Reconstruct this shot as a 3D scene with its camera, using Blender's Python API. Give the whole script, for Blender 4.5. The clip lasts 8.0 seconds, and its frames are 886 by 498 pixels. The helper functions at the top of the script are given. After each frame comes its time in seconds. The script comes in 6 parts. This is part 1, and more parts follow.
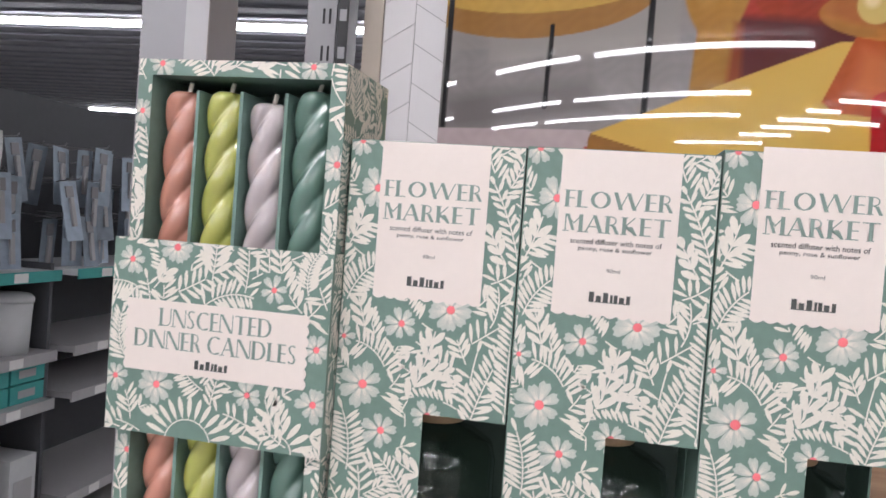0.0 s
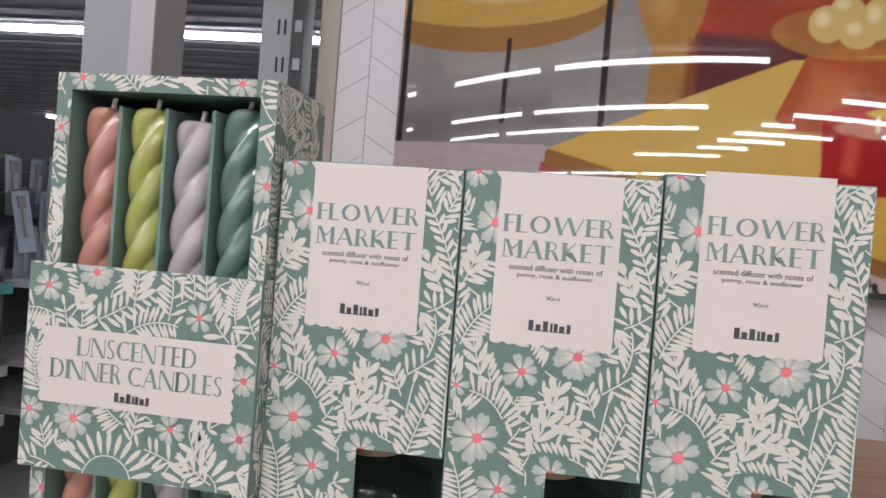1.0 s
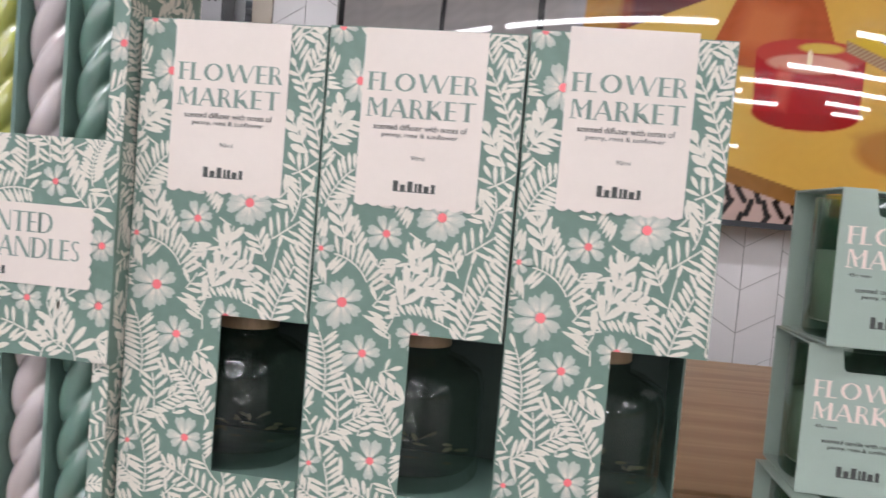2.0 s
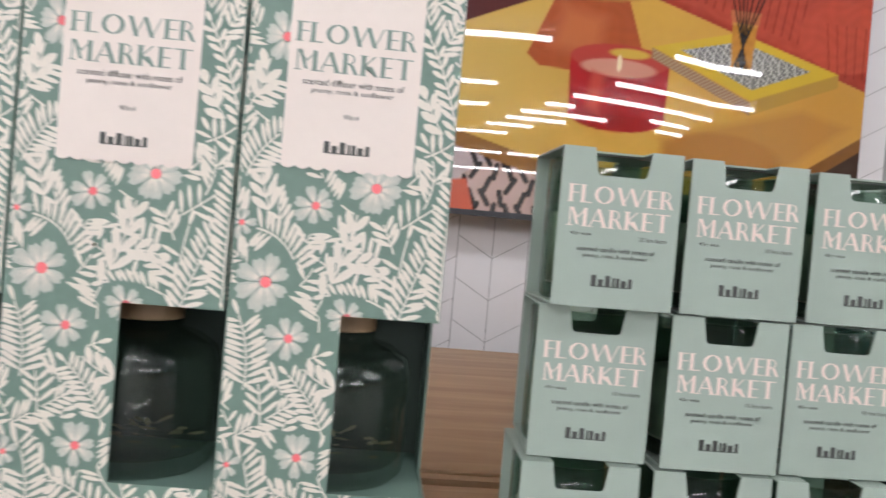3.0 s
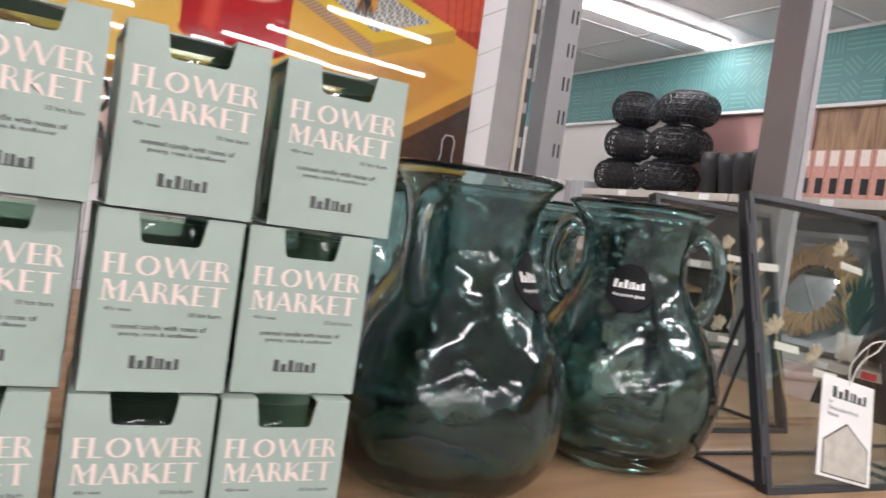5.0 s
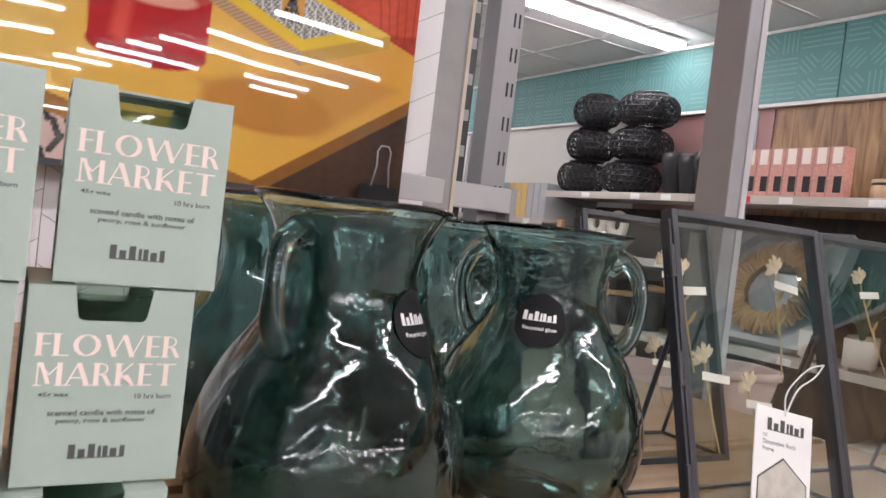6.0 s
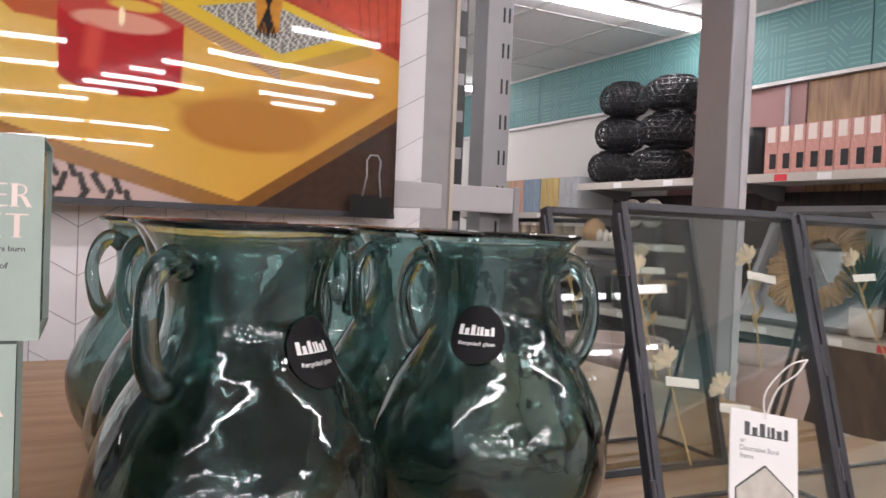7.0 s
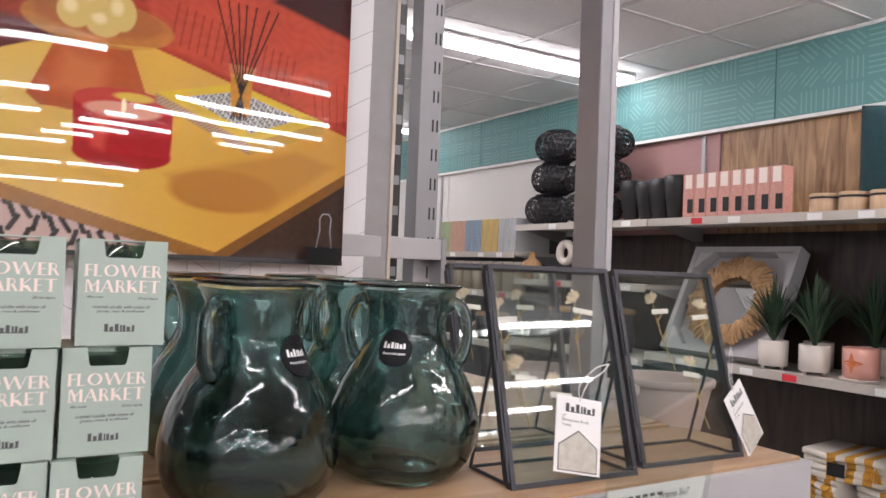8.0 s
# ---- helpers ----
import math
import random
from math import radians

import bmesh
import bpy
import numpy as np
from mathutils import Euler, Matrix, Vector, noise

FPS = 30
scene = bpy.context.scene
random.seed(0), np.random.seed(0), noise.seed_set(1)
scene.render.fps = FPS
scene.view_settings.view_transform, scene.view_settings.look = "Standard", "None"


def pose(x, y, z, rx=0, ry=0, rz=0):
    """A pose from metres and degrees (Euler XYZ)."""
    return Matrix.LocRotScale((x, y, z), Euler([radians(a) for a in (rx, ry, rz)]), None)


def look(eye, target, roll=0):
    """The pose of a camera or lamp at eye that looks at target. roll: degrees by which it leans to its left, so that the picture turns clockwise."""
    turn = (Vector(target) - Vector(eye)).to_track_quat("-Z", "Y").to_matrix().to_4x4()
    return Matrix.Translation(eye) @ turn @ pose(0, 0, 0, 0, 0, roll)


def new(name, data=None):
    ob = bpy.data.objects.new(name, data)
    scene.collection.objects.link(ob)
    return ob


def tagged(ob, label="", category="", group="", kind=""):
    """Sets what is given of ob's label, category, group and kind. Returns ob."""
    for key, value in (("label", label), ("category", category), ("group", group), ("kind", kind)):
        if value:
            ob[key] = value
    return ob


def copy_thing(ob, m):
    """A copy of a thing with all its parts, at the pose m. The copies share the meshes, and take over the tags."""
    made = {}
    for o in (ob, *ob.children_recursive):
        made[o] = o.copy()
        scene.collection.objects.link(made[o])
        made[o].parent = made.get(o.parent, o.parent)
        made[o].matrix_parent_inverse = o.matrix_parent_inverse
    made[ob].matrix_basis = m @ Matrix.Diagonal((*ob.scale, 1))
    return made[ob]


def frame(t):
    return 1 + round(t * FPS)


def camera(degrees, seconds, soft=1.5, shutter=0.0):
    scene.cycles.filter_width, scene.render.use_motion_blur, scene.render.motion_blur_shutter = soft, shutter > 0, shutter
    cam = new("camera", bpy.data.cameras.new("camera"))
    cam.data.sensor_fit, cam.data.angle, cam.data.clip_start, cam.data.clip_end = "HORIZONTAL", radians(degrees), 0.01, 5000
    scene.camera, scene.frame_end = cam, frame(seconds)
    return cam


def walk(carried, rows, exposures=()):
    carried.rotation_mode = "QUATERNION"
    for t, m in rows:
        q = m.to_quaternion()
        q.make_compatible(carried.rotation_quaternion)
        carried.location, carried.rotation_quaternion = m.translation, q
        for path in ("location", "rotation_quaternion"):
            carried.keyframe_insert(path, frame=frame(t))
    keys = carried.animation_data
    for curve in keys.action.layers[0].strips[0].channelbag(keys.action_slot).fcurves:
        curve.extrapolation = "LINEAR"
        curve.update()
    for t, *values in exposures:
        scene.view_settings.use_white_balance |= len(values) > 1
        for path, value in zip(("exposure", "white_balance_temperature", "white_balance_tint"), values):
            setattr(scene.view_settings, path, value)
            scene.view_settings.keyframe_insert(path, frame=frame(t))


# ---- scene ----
cam = camera(60.7, 8.0, shutter=0.3)
PATH = [
    (0, (0.042, -0.319, 0.169), (-0.412, 1.628, 0.111), 4.3),
    (0.5, (0.045, -0.309, 0.174), (-0.349, 1.652, 0.166), 4.4),
    (1, (0.051, -0.303, 0.176), (-0.318, 1.663, 0.152), 4.4),
    (1.5, (0.063, -0.299, 0.138), (-0.271, 1.672, 0.101), 5.0),
    (1.7, (0.076, -0.295, 0.141), (-0.247, 1.675, 0.023), 4.9),
    (2.8, (0.134, -0.279, 0.121), (0.121, 1.72, 0.077), 4.6),
    (3, (0.146, -0.272, 0.122), (0.213, 1.726, 0.079), 5.0),
    (3.5, (0.174, -0.253, 0.119), (0.47, 1.723, 0.045), 5.9),
    (4, (0.199, -0.25, 0.11), (0.678, 1.688, -0.013), 6.9),
    (4.5, (0.214, -0.242, 0.11), (0.983, 1.601, 0.005), 8.4),
    (5, (0.237, -0.249, 0.109), (1.109, 1.549, 0.039), 8.1),
    (5.2, (0.252, -0.255, 0.109), (1.178, 1.516, 0.037), 8.6),
    (6.3, (0.306, -0.216, 0.131), (1.21, 1.568, 0.095), 5.5),
    (6.5, (0.32, -0.213, 0.131), (1.143, 1.609, 0.086), 4.0),
    (7, (0.353, -0.229, 0.136), (1.189, 1.587, 0.083), 2.4),
    (7.5, (0.317, -0.322, 0.153), (1.234, 1.456, 0.167), 1.9),
    (8, (0.272, -0.434, 0.149), (1.229, 1.321, 0.199), 2.3),
]
walk(cam, [(t, look(eye, target, roll)) for t, eye, target, roll in PATH],
     [(0, -0.28, 6150, 17), (1, -0.55, 6150, 17), (1.7, -0.42, 6150, 16), (2.8, -0.3, 6250, 15), (3.5, -0.26, 6250, 15), (4.5, -0.03, 6400, 17), (6.5, -0.1, 6470, 21), (8, -0.1, 6470, 21)])

# ---------- world and light ----------
world = bpy.data.worlds.new("world")
scene.world = world
world.use_nodes = True
bg = world.node_tree.nodes["Background"]
bg.inputs[0].default_value = (0.9, 0.95, 1.0, 1)
bg.inputs[1].default_value = 0.05
scene.view_settings.exposure = 0.0
TUBE_GLOW = 24.0

S = -0.016                      # top of the display shelf
FLOOR = S - 1.25
CEIL = 1.38
G = pose(0, -0.02, 0, 0, 0, 3.15)   # the shop's own axes: x along the display, y into the shop
RNG = random.Random(7)


# ---------- materials ----------
def mat(name, color, rough=0.5, metal=0.0, var=0.12, scale=40.0, bump=0.0, bscale=None, stretch=(1, 1, 1), coat=0.0, emit=0.0, rand=0.0, fine=0.0):
    m = bpy.data.materials.new(name)
    m.use_nodes = True
    nt = m.node_tree
    b = nt.nodes["Principled BSDF"]
    b.inputs["Roughness"].default_value = rough
    b.inputs["Metallic"].default_value = metal
    b.inputs["Coat Weight"].default_value = coat
    b.inputs["Coat Roughness"].default_value = 0.08
    tc = nt.nodes.new("ShaderNodeTexCoord")
    mp = nt.nodes.new("ShaderNodeMapping")
    mp.inputs["Scale"].default_value = stretch
    nt.links.new(tc.outputs["Object"], mp.inputs["Vector"])
    n1 = nt.nodes.new("ShaderNodeTexNoise")
    n1.inputs["Scale"].default_value = scale
    n1.inputs["Detail"].default_value = 5
    nt.links.new(mp.outputs[0], n1.inputs["Vector"])
    mix = nt.nodes.new("ShaderNodeMix")
    mix.data_type = "RGBA"
    mix.inputs[6].default_value = (*[c * (1 - var) for c in color], 1)
    mix.inputs[7].default_value = (*[min(1, c * (1 + var)) for c in color], 1)
    nt.links.new(n1.outputs[0], mix.inputs[0])
    out = mix.outputs[2]
    if rand:
        oi = nt.nodes.new("ShaderNodeObjectInfo")
        hs = nt.nodes.new("ShaderNodeHueSaturation")
        mr = nt.nodes.new("ShaderNodeMapRange")
        mr.inputs[3].default_value, mr.inputs[4].default_value = 1 - rand, 1 + rand
        nt.links.new(oi.outputs["Random"], mr.inputs[0])
        nt.links.new(mr.outputs[0], hs.inputs["Value"])
        nt.links.new(out, hs.inputs["Color"])
        out = hs.outputs[0]
    nt.links.new(out, b.inputs["Base Color"])
    if bump:
        n2 = nt.nodes.new("ShaderNodeTexNoise")
        n2.inputs["Scale"].default_value = bscale or scale * 4
        n2.inputs["Detail"].default_value = 4
        nt.links.new(mp.outputs[0], n2.inputs["Vector"])
        bp = nt.nodes.new("ShaderNodeBump")
        bp.inputs["Strength"].default_value = bump
        bp.inputs["Distance"].default_value = 0.002
        nt.links.new(n2.outputs[0], bp.inputs["Height"])
        nt.links.new(bp.outputs[0], b.inputs["Normal"])
    if emit:
        b.inputs["Emission Color"].default_value = (1, 0.985, 0.96, 1)
        b.inputs["Emission Strength"].default_value = emit
    return m


def wood_mat(name, c1, c2, axis, scale=9.0, rough=0.45):
    m = mat(name, c1, rough, bump=0.08, bscale=120)
    nt = m.node_tree
    mp = next(n for n in nt.nodes if n.type == "MAPPING")
    mp.inputs["Scale"].default_value = [(0.12 if i == axis else 1.0) for i in range(3)]
    mix = next(n for n in nt.nodes if n.type == "MIX")
    mix.inputs[6].default_value, mix.inputs[7].default_value = (*c1, 1), (*c2, 1)
    w = nt.nodes.new("ShaderNodeTexNoise")
    w.inputs["Scale"].default_value, w.inputs["Detail"].default_value, w.inputs["Distortion"].default_value = scale * 4, 8, 1.2
    nt.links.new(mp.outputs[0], w.inputs["Vector"])
    ramp = nt.nodes.new("ShaderNodeValToRGB")
    ramp.color_ramp.elements[0].position, ramp.color_ramp.elements[1].position = 0.35, 0.68
    nt.links.new(w.outputs[0], ramp.inputs[0])
    nt.links.new(ramp.outputs[0], mix.inputs[0])
    return m


def glass_mat(name, color, rough=0.0, bump=0.0, bscale=60):
    m = bpy.data.materials.new(name)
    m.use_nodes = True
    nt = m.node_tree
    b = nt.nodes["Principled BSDF"]
    b.inputs["Base Color"].default_value = (*color, 1)
    b.inputs["Roughness"].default_value = rough
    b.inputs["IOR"].default_value = 1.5
    b.inputs["Transmission Weight"].default_value = 1
    if bump:
        tc = nt.nodes.new("ShaderNodeTexCoord")
        n2 = nt.nodes.new("ShaderNodeTexNoise")
        n2.inputs["Scale"].default_value, n2.inputs["Detail"].default_value = bscale, 2
        bp = nt.nodes.new("ShaderNodeBump")
        bp.inputs["Strength"].default_value, bp.inputs["Distance"].default_value = bump, 0.003
        nt.links.new(tc.outputs["Object"], n2.inputs["Vector"])
        nt.links.new(n2.outputs[0], bp.inputs["Height"])
        nt.links.new(bp.outputs[0], b.inputs["Normal"])
    return m


def pane_mat(name, tint):
    """Thin flat glass: clear, with a mirror sheen."""
    m = bpy.data.materials.new(name)
    m.use_nodes = True
    nt = m.node_tree
    nt.nodes.remove(nt.nodes["Principled BSDF"])
    tr = nt.nodes.new("ShaderNodeBsdfTransparent")
    tr.inputs[0].default_value = (*tint, 1)
    gl = nt.nodes.new("ShaderNodeBsdfGlossy")
    gl.inputs["Roughness"].default_value = 0.02
    fr = nt.nodes.new("ShaderNodeLayerWeight")
    fr.inputs[0].default_value = 0.5
    pw = nt.nodes.new("ShaderNodeMath")
    pw.operation = "POWER"
    pw.inputs[1].default_value = 4.0
    nt.links.new(fr.outputs["Facing"], pw.inputs[0])
    mr = nt.nodes.new("ShaderNodeMapRange")
    mr.inputs[3].default_value, mr.inputs[4].default_value = 0.035, 0.75
    nt.links.new(pw.outputs[0], mr.inputs[0])
    mx = nt.nodes.new("ShaderNodeMixShader")
    nt.links.new(mr.outputs[0], mx.inputs[0])
    nt.links.new(tr.outputs[0], mx.inputs[1])
    nt.links.new(gl.outputs[0], mx.inputs[2])
    nt.links.new(mx.outputs[0], nt.nodes["Material Output"].inputs[0])
    return m


M_WHITE = mat("white_paint", (0.78, 0.77, 0.75), 0.5, var=0.04, scale=6, bump=0.05)
M_WALLPANEL = mat("white_wall_panel", (0.74, 0.73, 0.70), 0.5, var=0.04, scale=3)
M_CEIL = mat("ceiling_tile", (0.84, 0.84, 0.84), 0.9, var=0.08, scale=40, bump=0.2)
M_CEILBAR = mat("ceiling_grid", (0.66, 0.66, 0.66), 0.5)
M_FLOORING = mat("shop_floor", (0.36, 0.35, 0.34), 0.35, var=0.12, scale=5)
M_OAK = wood_mat("oak_laminate", (0.36, 0.21, 0.11), (0.50, 0.32, 0.18), 0)
M_RUSTIC = wood_mat("rustic_boards", (0.16, 0.075, 0.03), (0.42, 0.25, 0.12), 2, 5)
M_DARKWOOD = wood_mat("dark_back_boards", (0.024, 0.015, 0.011), (0.055, 0.034, 0.024), 2, 5)
M_STEEL = mat("grey_steel", (0.27, 0.265, 0.275), 0.42, 0.25, var=0.06, scale=25, bump=0.03)
M_STEELLIGHT = mat("light_grey_steel", (0.42, 0.41, 0.42), 0.45, 0.1, var=0.05, scale=25)
M_SHELFEDGE = mat("beige_shelf_edge", (0.50, 0.46, 0.41), 0.5, var=0.05)
M_SLOT = mat("slot_dark", (0.012, 0.012, 0.014), 0.7)
M_BLACK = mat("black_metal", (0.035, 0.036, 0.042), 0.38, 0.3, var=0.15, scale=80)
M_BLACKPLASTIC = mat("black_plastic", (0.012, 0.012, 0.013), 0.35)
M_TEAL = mat("teal_board", (0.11, 0.27, 0.27), 0.6, var=0.06, scale=3)
M_TEALLINE = mat("teal_line", (0.17, 0.36, 0.35), 0.6, var=0.06, scale=3)
M_PINKBOARD = mat("dusky_pink_board", (0.36, 0.20, 0.19), 0.6, var=0.05, scale=3)
M_TILE = mat("white_tile_board", (0.74, 0.72, 0.73), 0.35, var=0.03, scale=8)
M_GROUT = mat("grey_joint", (0.30, 0.29, 0.29), 0.7)
M_EDGE = mat("raw_board_edge", (0.50, 0.44, 0.37), 0.7, var=0.08)
M_GREEN = mat("printed_green_card", (0.15, 0.238, 0.197), 0.45, var=0.16, scale=220, bump=0.04)
M_INNERGREEN = mat("inner_green_card", (0.15, 0.24, 0.205), 0.6, var=0.08, scale=60)
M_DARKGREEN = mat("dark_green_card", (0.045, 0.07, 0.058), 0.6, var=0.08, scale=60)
M_SAGE = mat("sage_card", (0.335, 0.41, 0.357), 0.42, var=0.03, scale=200, bump=0.03)
M_SAGEIN = mat("sage_card_cut_edge", (0.62, 0.66, 0.60), 0.7, var=0.04)
M_CREAM = mat("cream_card", (0.80, 0.71, 0.65), 0.42, var=0.025, scale=300, bump=0.03)
M_PRINT = mat("cream_print", (0.76, 0.71, 0.63), 0.5, var=0.10, scale=700)
M_PETAL = mat("petal_print", (0.50, 0.53, 0.48), 0.5, var=0.14, scale=700)
M_PINK = mat("pink_print", (0.88, 0.20, 0.22), 0.5, var=0.08, scale=300)
M_PALEPINK = mat("pale_pink_lettering", (0.80, 0.66, 0.60), 0.5, var=0.03)
M_LETTER = mat("green_lettering", (0.21, 0.29, 0.25), 0.5, var=0.05)
M_INK = mat("dark_ink", (0.06, 0.065, 0.06), 0.5)
M_STICKER = mat("matt_black_sticker", (0.006, 0.006, 0.007), 0.6)
M_STICKER.node_tree.nodes["Principled BSDF"].inputs["Specular IOR Level"].default_value = 0.2
M_TUBE = mat("lit_tube", (0.9, 0.9, 0.9), 0.4, emit=TUBE_GLOW)
M_TUBETHIN = mat("lit_thin_tube", (0.9, 0.9, 0.9), 0.4, emit=TUBE_GLOW * 1.5)
# stronger glow for the fill strips added overhead
M_FILL = mat("lit_fill_tube", (0.9, 0.9, 0.9), 0.4, emit=TUBE_GLOW * 1.9)
M_CEILWEST = mat("dark_ribbed_ceiling", (0.25, 0.255, 0.285), 0.7, var=0.1, scale=6)
M_WICK = mat("cotton_wick", (0.75, 0.70, 0.62), 0.8)
WAXES = [mat("peach_wax", (0.50, 0.225, 0.16), 0.13, var=0.05, coat=1.0), mat("lime_wax", (0.41, 0.42, 0.10), 0.13, var=0.05, coat=1.0),
         mat("lilac_wax", (0.48, 0.42, 0.42), 0.13, var=0.05, coat=1.0), mat("green_wax", (0.115, 0.205, 0.165), 0.13, var=0.05, coat=1.0)]
for m_ in WAXES:
    m_.node_tree.nodes["Principled BSDF"].inputs["Subsurface Weight"].default_value = 0.15
    m_.node_tree.nodes["Principled BSDF"].inputs["Subsurface Radius"].default_value = (0.004, 0.003, 0.002)
M_WAX = mat("cream_wax", (0.70, 0.66, 0.58), 0.4)
M_VASE = glass_mat("recycled_green_glass", (0.41, 0.575, 0.56), 0.0, 0.085, 112)
# the vase glass again, tinted darker: light lost in thick handles put into colour
M_DARKTINT = glass_mat("thick_green_glass_darkened", (0.28, 0.41, 0.40), 0.0, 0.05, 110)
M_JAR = pane_mat("green_jar_glass", (0.66, 0.76, 0.70))
M_BOTTLE = pane_mat("clear_bottle_glass", (0.93, 0.95, 0.93))
M_PANE = pane_mat("thin_clear_glass", (0.93, 0.95, 0.94))
M_CORK = wood_mat("wooden_cap", (0.34, 0.22, 0.12), (0.45, 0.30, 0.18), 2)
M_PAPER = mat("white_paper", (0.80, 0.79, 0.77), 0.6, var=0.03)
M_TAPE = mat("paper_tape", (0.74, 0.70, 0.62), 0.7, var=0.05)
M_FLOWER = mat("dried_flower", (0.78, 0.68, 0.50), 0.8, var=0.2, scale=300)
M_STEM = mat("dried_stem", (0.42, 0.30, 0.13), 0.8, var=0.25, scale=200)
M_DRYLEAF = mat("dried_green_leaf", (0.20, 0.21, 0.12), 0.8, var=0.3, scale=150)
M_STRING = mat("white_string", (0.75, 0.74, 0.72), 0.8)
M_GREYPRINT = mat("beige_picture_print", (0.48, 0.45, 0.39), 0.5, var=0.35, scale=120)


# ---------- building helpers ----------
def mesh_from(bm, name, material, smooth=False):
    me = bpy.data.meshes.new(name)
    bmesh.ops.recalc_face_normals(bm, faces=bm.faces)
    bm.to_mesh(me)
    bm.free()
    for m in (material if isinstance(material, (list, tuple)) else [material]):
        me.materials.append(m)
    if smooth:
        me.shade_smooth()
    return me


def part(name, bm, material, parent, label="", smooth=False, m=None):
    ob = new(name, bm if isinstance(bm, bpy.types.Mesh) else mesh_from(bm, name, material, smooth))
    ob.parent = parent
    if m is not None:
        ob.matrix_basis = m
    if label:
        ob["label"] = label
    return ob


def thing(name, label, category, m=None, group="", kind=""):
    return_ob = new(name)
    return_ob.empty_display_size = 0.02
    if m is not None:
        return_ob.matrix_basis = m
    return tagged(return_ob, label, category, group, kind)


def solid(name, bm, material, label, category, m=None, group="", kind="", smooth=False):
    ob = new(name, mesh_from(bm, name, material, smooth))
    if m is not None:
        ob.matrix_basis = m
    return tagged(ob, label, category, group, kind)


def bx(x0, x1, y0, y1, z0, z1, bev=0.0, bm=None):
    own = bmesh.new()
    bmesh.ops.create_cube(own, size=1, matrix=Matrix.Translation(((x0 + x1) / 2, (y0 + y1) / 2, (z0 + z1) / 2)) @ Matrix.Diagonal((x1 - x0, y1 - y0, z1 - z0, 1)))
    if bev:
        bmesh.ops.bevel(own, geom=list(own.edges), offset=bev, segments=2, profile=0.6, affect="EDGES")
    return merge(bm, own)


def merge(bm, own):
    if bm is None:
        return own
    tmp = bpy.data.meshes.new("tmp")
    own.to_mesh(tmp)
    own.free()
    bm.from_mesh(tmp)
    bpy.data.meshes.remove(tmp)
    return bm


def plate(pts, y0, y1):
    """An outline in x-z, with thickness from y0 to y1."""
    own = bmesh.new()
    f = [own.verts.new((u, y0, v)) for u, v in pts]
    b = [own.verts.new((u, y1, v)) for u, v in pts]
    own.faces.new(f)
    own.faces.new(b[::-1])
    for i in range(len(pts)):
        j = (i + 1) % len(pts)
        own.faces.new((f[i], b[i], b[j], f[j]))
    return own


def lathe(profile, seg=48, bm=None, at=(0, 0, 0)):
    own = bmesh.new()
    rings = []
    for r, z in profile:
        if r < 1e-6:
            rings.append([own.verts.new((at[0], at[1], at[2] + z))])
        else:
            rings.append([own.verts.new((at[0] + r * math.cos(math.tau * i / seg), at[1] + r * math.sin(math.tau * i / seg), at[2] + z)) for i in range(seg)])
    for a, b in zip(rings, rings[1:]):
        for i in range(seg):
            j = (i + 1) % seg
            if len(a) == 1:
                own.faces.new((a[0], b[i], b[j]))
            elif len(b) == 1:
                own.faces.new((a[i], a[j], b[0]))
            else:
                own.faces.new((a[i], a[j], b[j], b[i]))
    return merge(bm, own)


def pipe(points, radius, seg=10, bm=None, caps=True):
    """A round bar along points; radius is a number or one for each point."""
    own = bmesh.new()
    pts = [Vector(p) for p in points]
    rad = radius if isinstance(radius, (list, tuple)) else [radius] * len(pts)
    rings, side = [], None
    for i, p in enumerate(pts):
        d = (pts[min(i + 1, len(pts) - 1)] - pts[max(i - 1, 0)]).normalized()
        if side is None:
            side = d.cross(Vector((0, 0, 1)))
            if side.length < 1e-4:
                side = Vector((1, 0, 0))
        side = (side - d * side.dot(d)).normalized()
        up = d.cross(side)
        rings.append([own.verts.new(p + rad[i] * (math.cos(math.tau * k / seg) * side + math.sin(math.tau * k / seg) * up)) for k in range(seg)])
    for a, b in zip(rings, rings[1:]):
        for k in range(seg):
            own.faces.new((a[k], a[(k + 1) % seg], b[(k + 1) % seg], b[k]))
    if caps:
        own.faces.new(rings[0][::-1])
        own.faces.new(rings[-1])
    return merge(bm, own)


def flat(polys, depth, bm=None):
    """Flat pieces in the x-z plane at y = -depth, facing -y."""
    bm = bm or bmesh.new()
    for poly in polys:
        if len(poly) > 2:
            bm.faces.new([bm.verts.new((u, -depth, v)) for u, v in poly])
    return bm


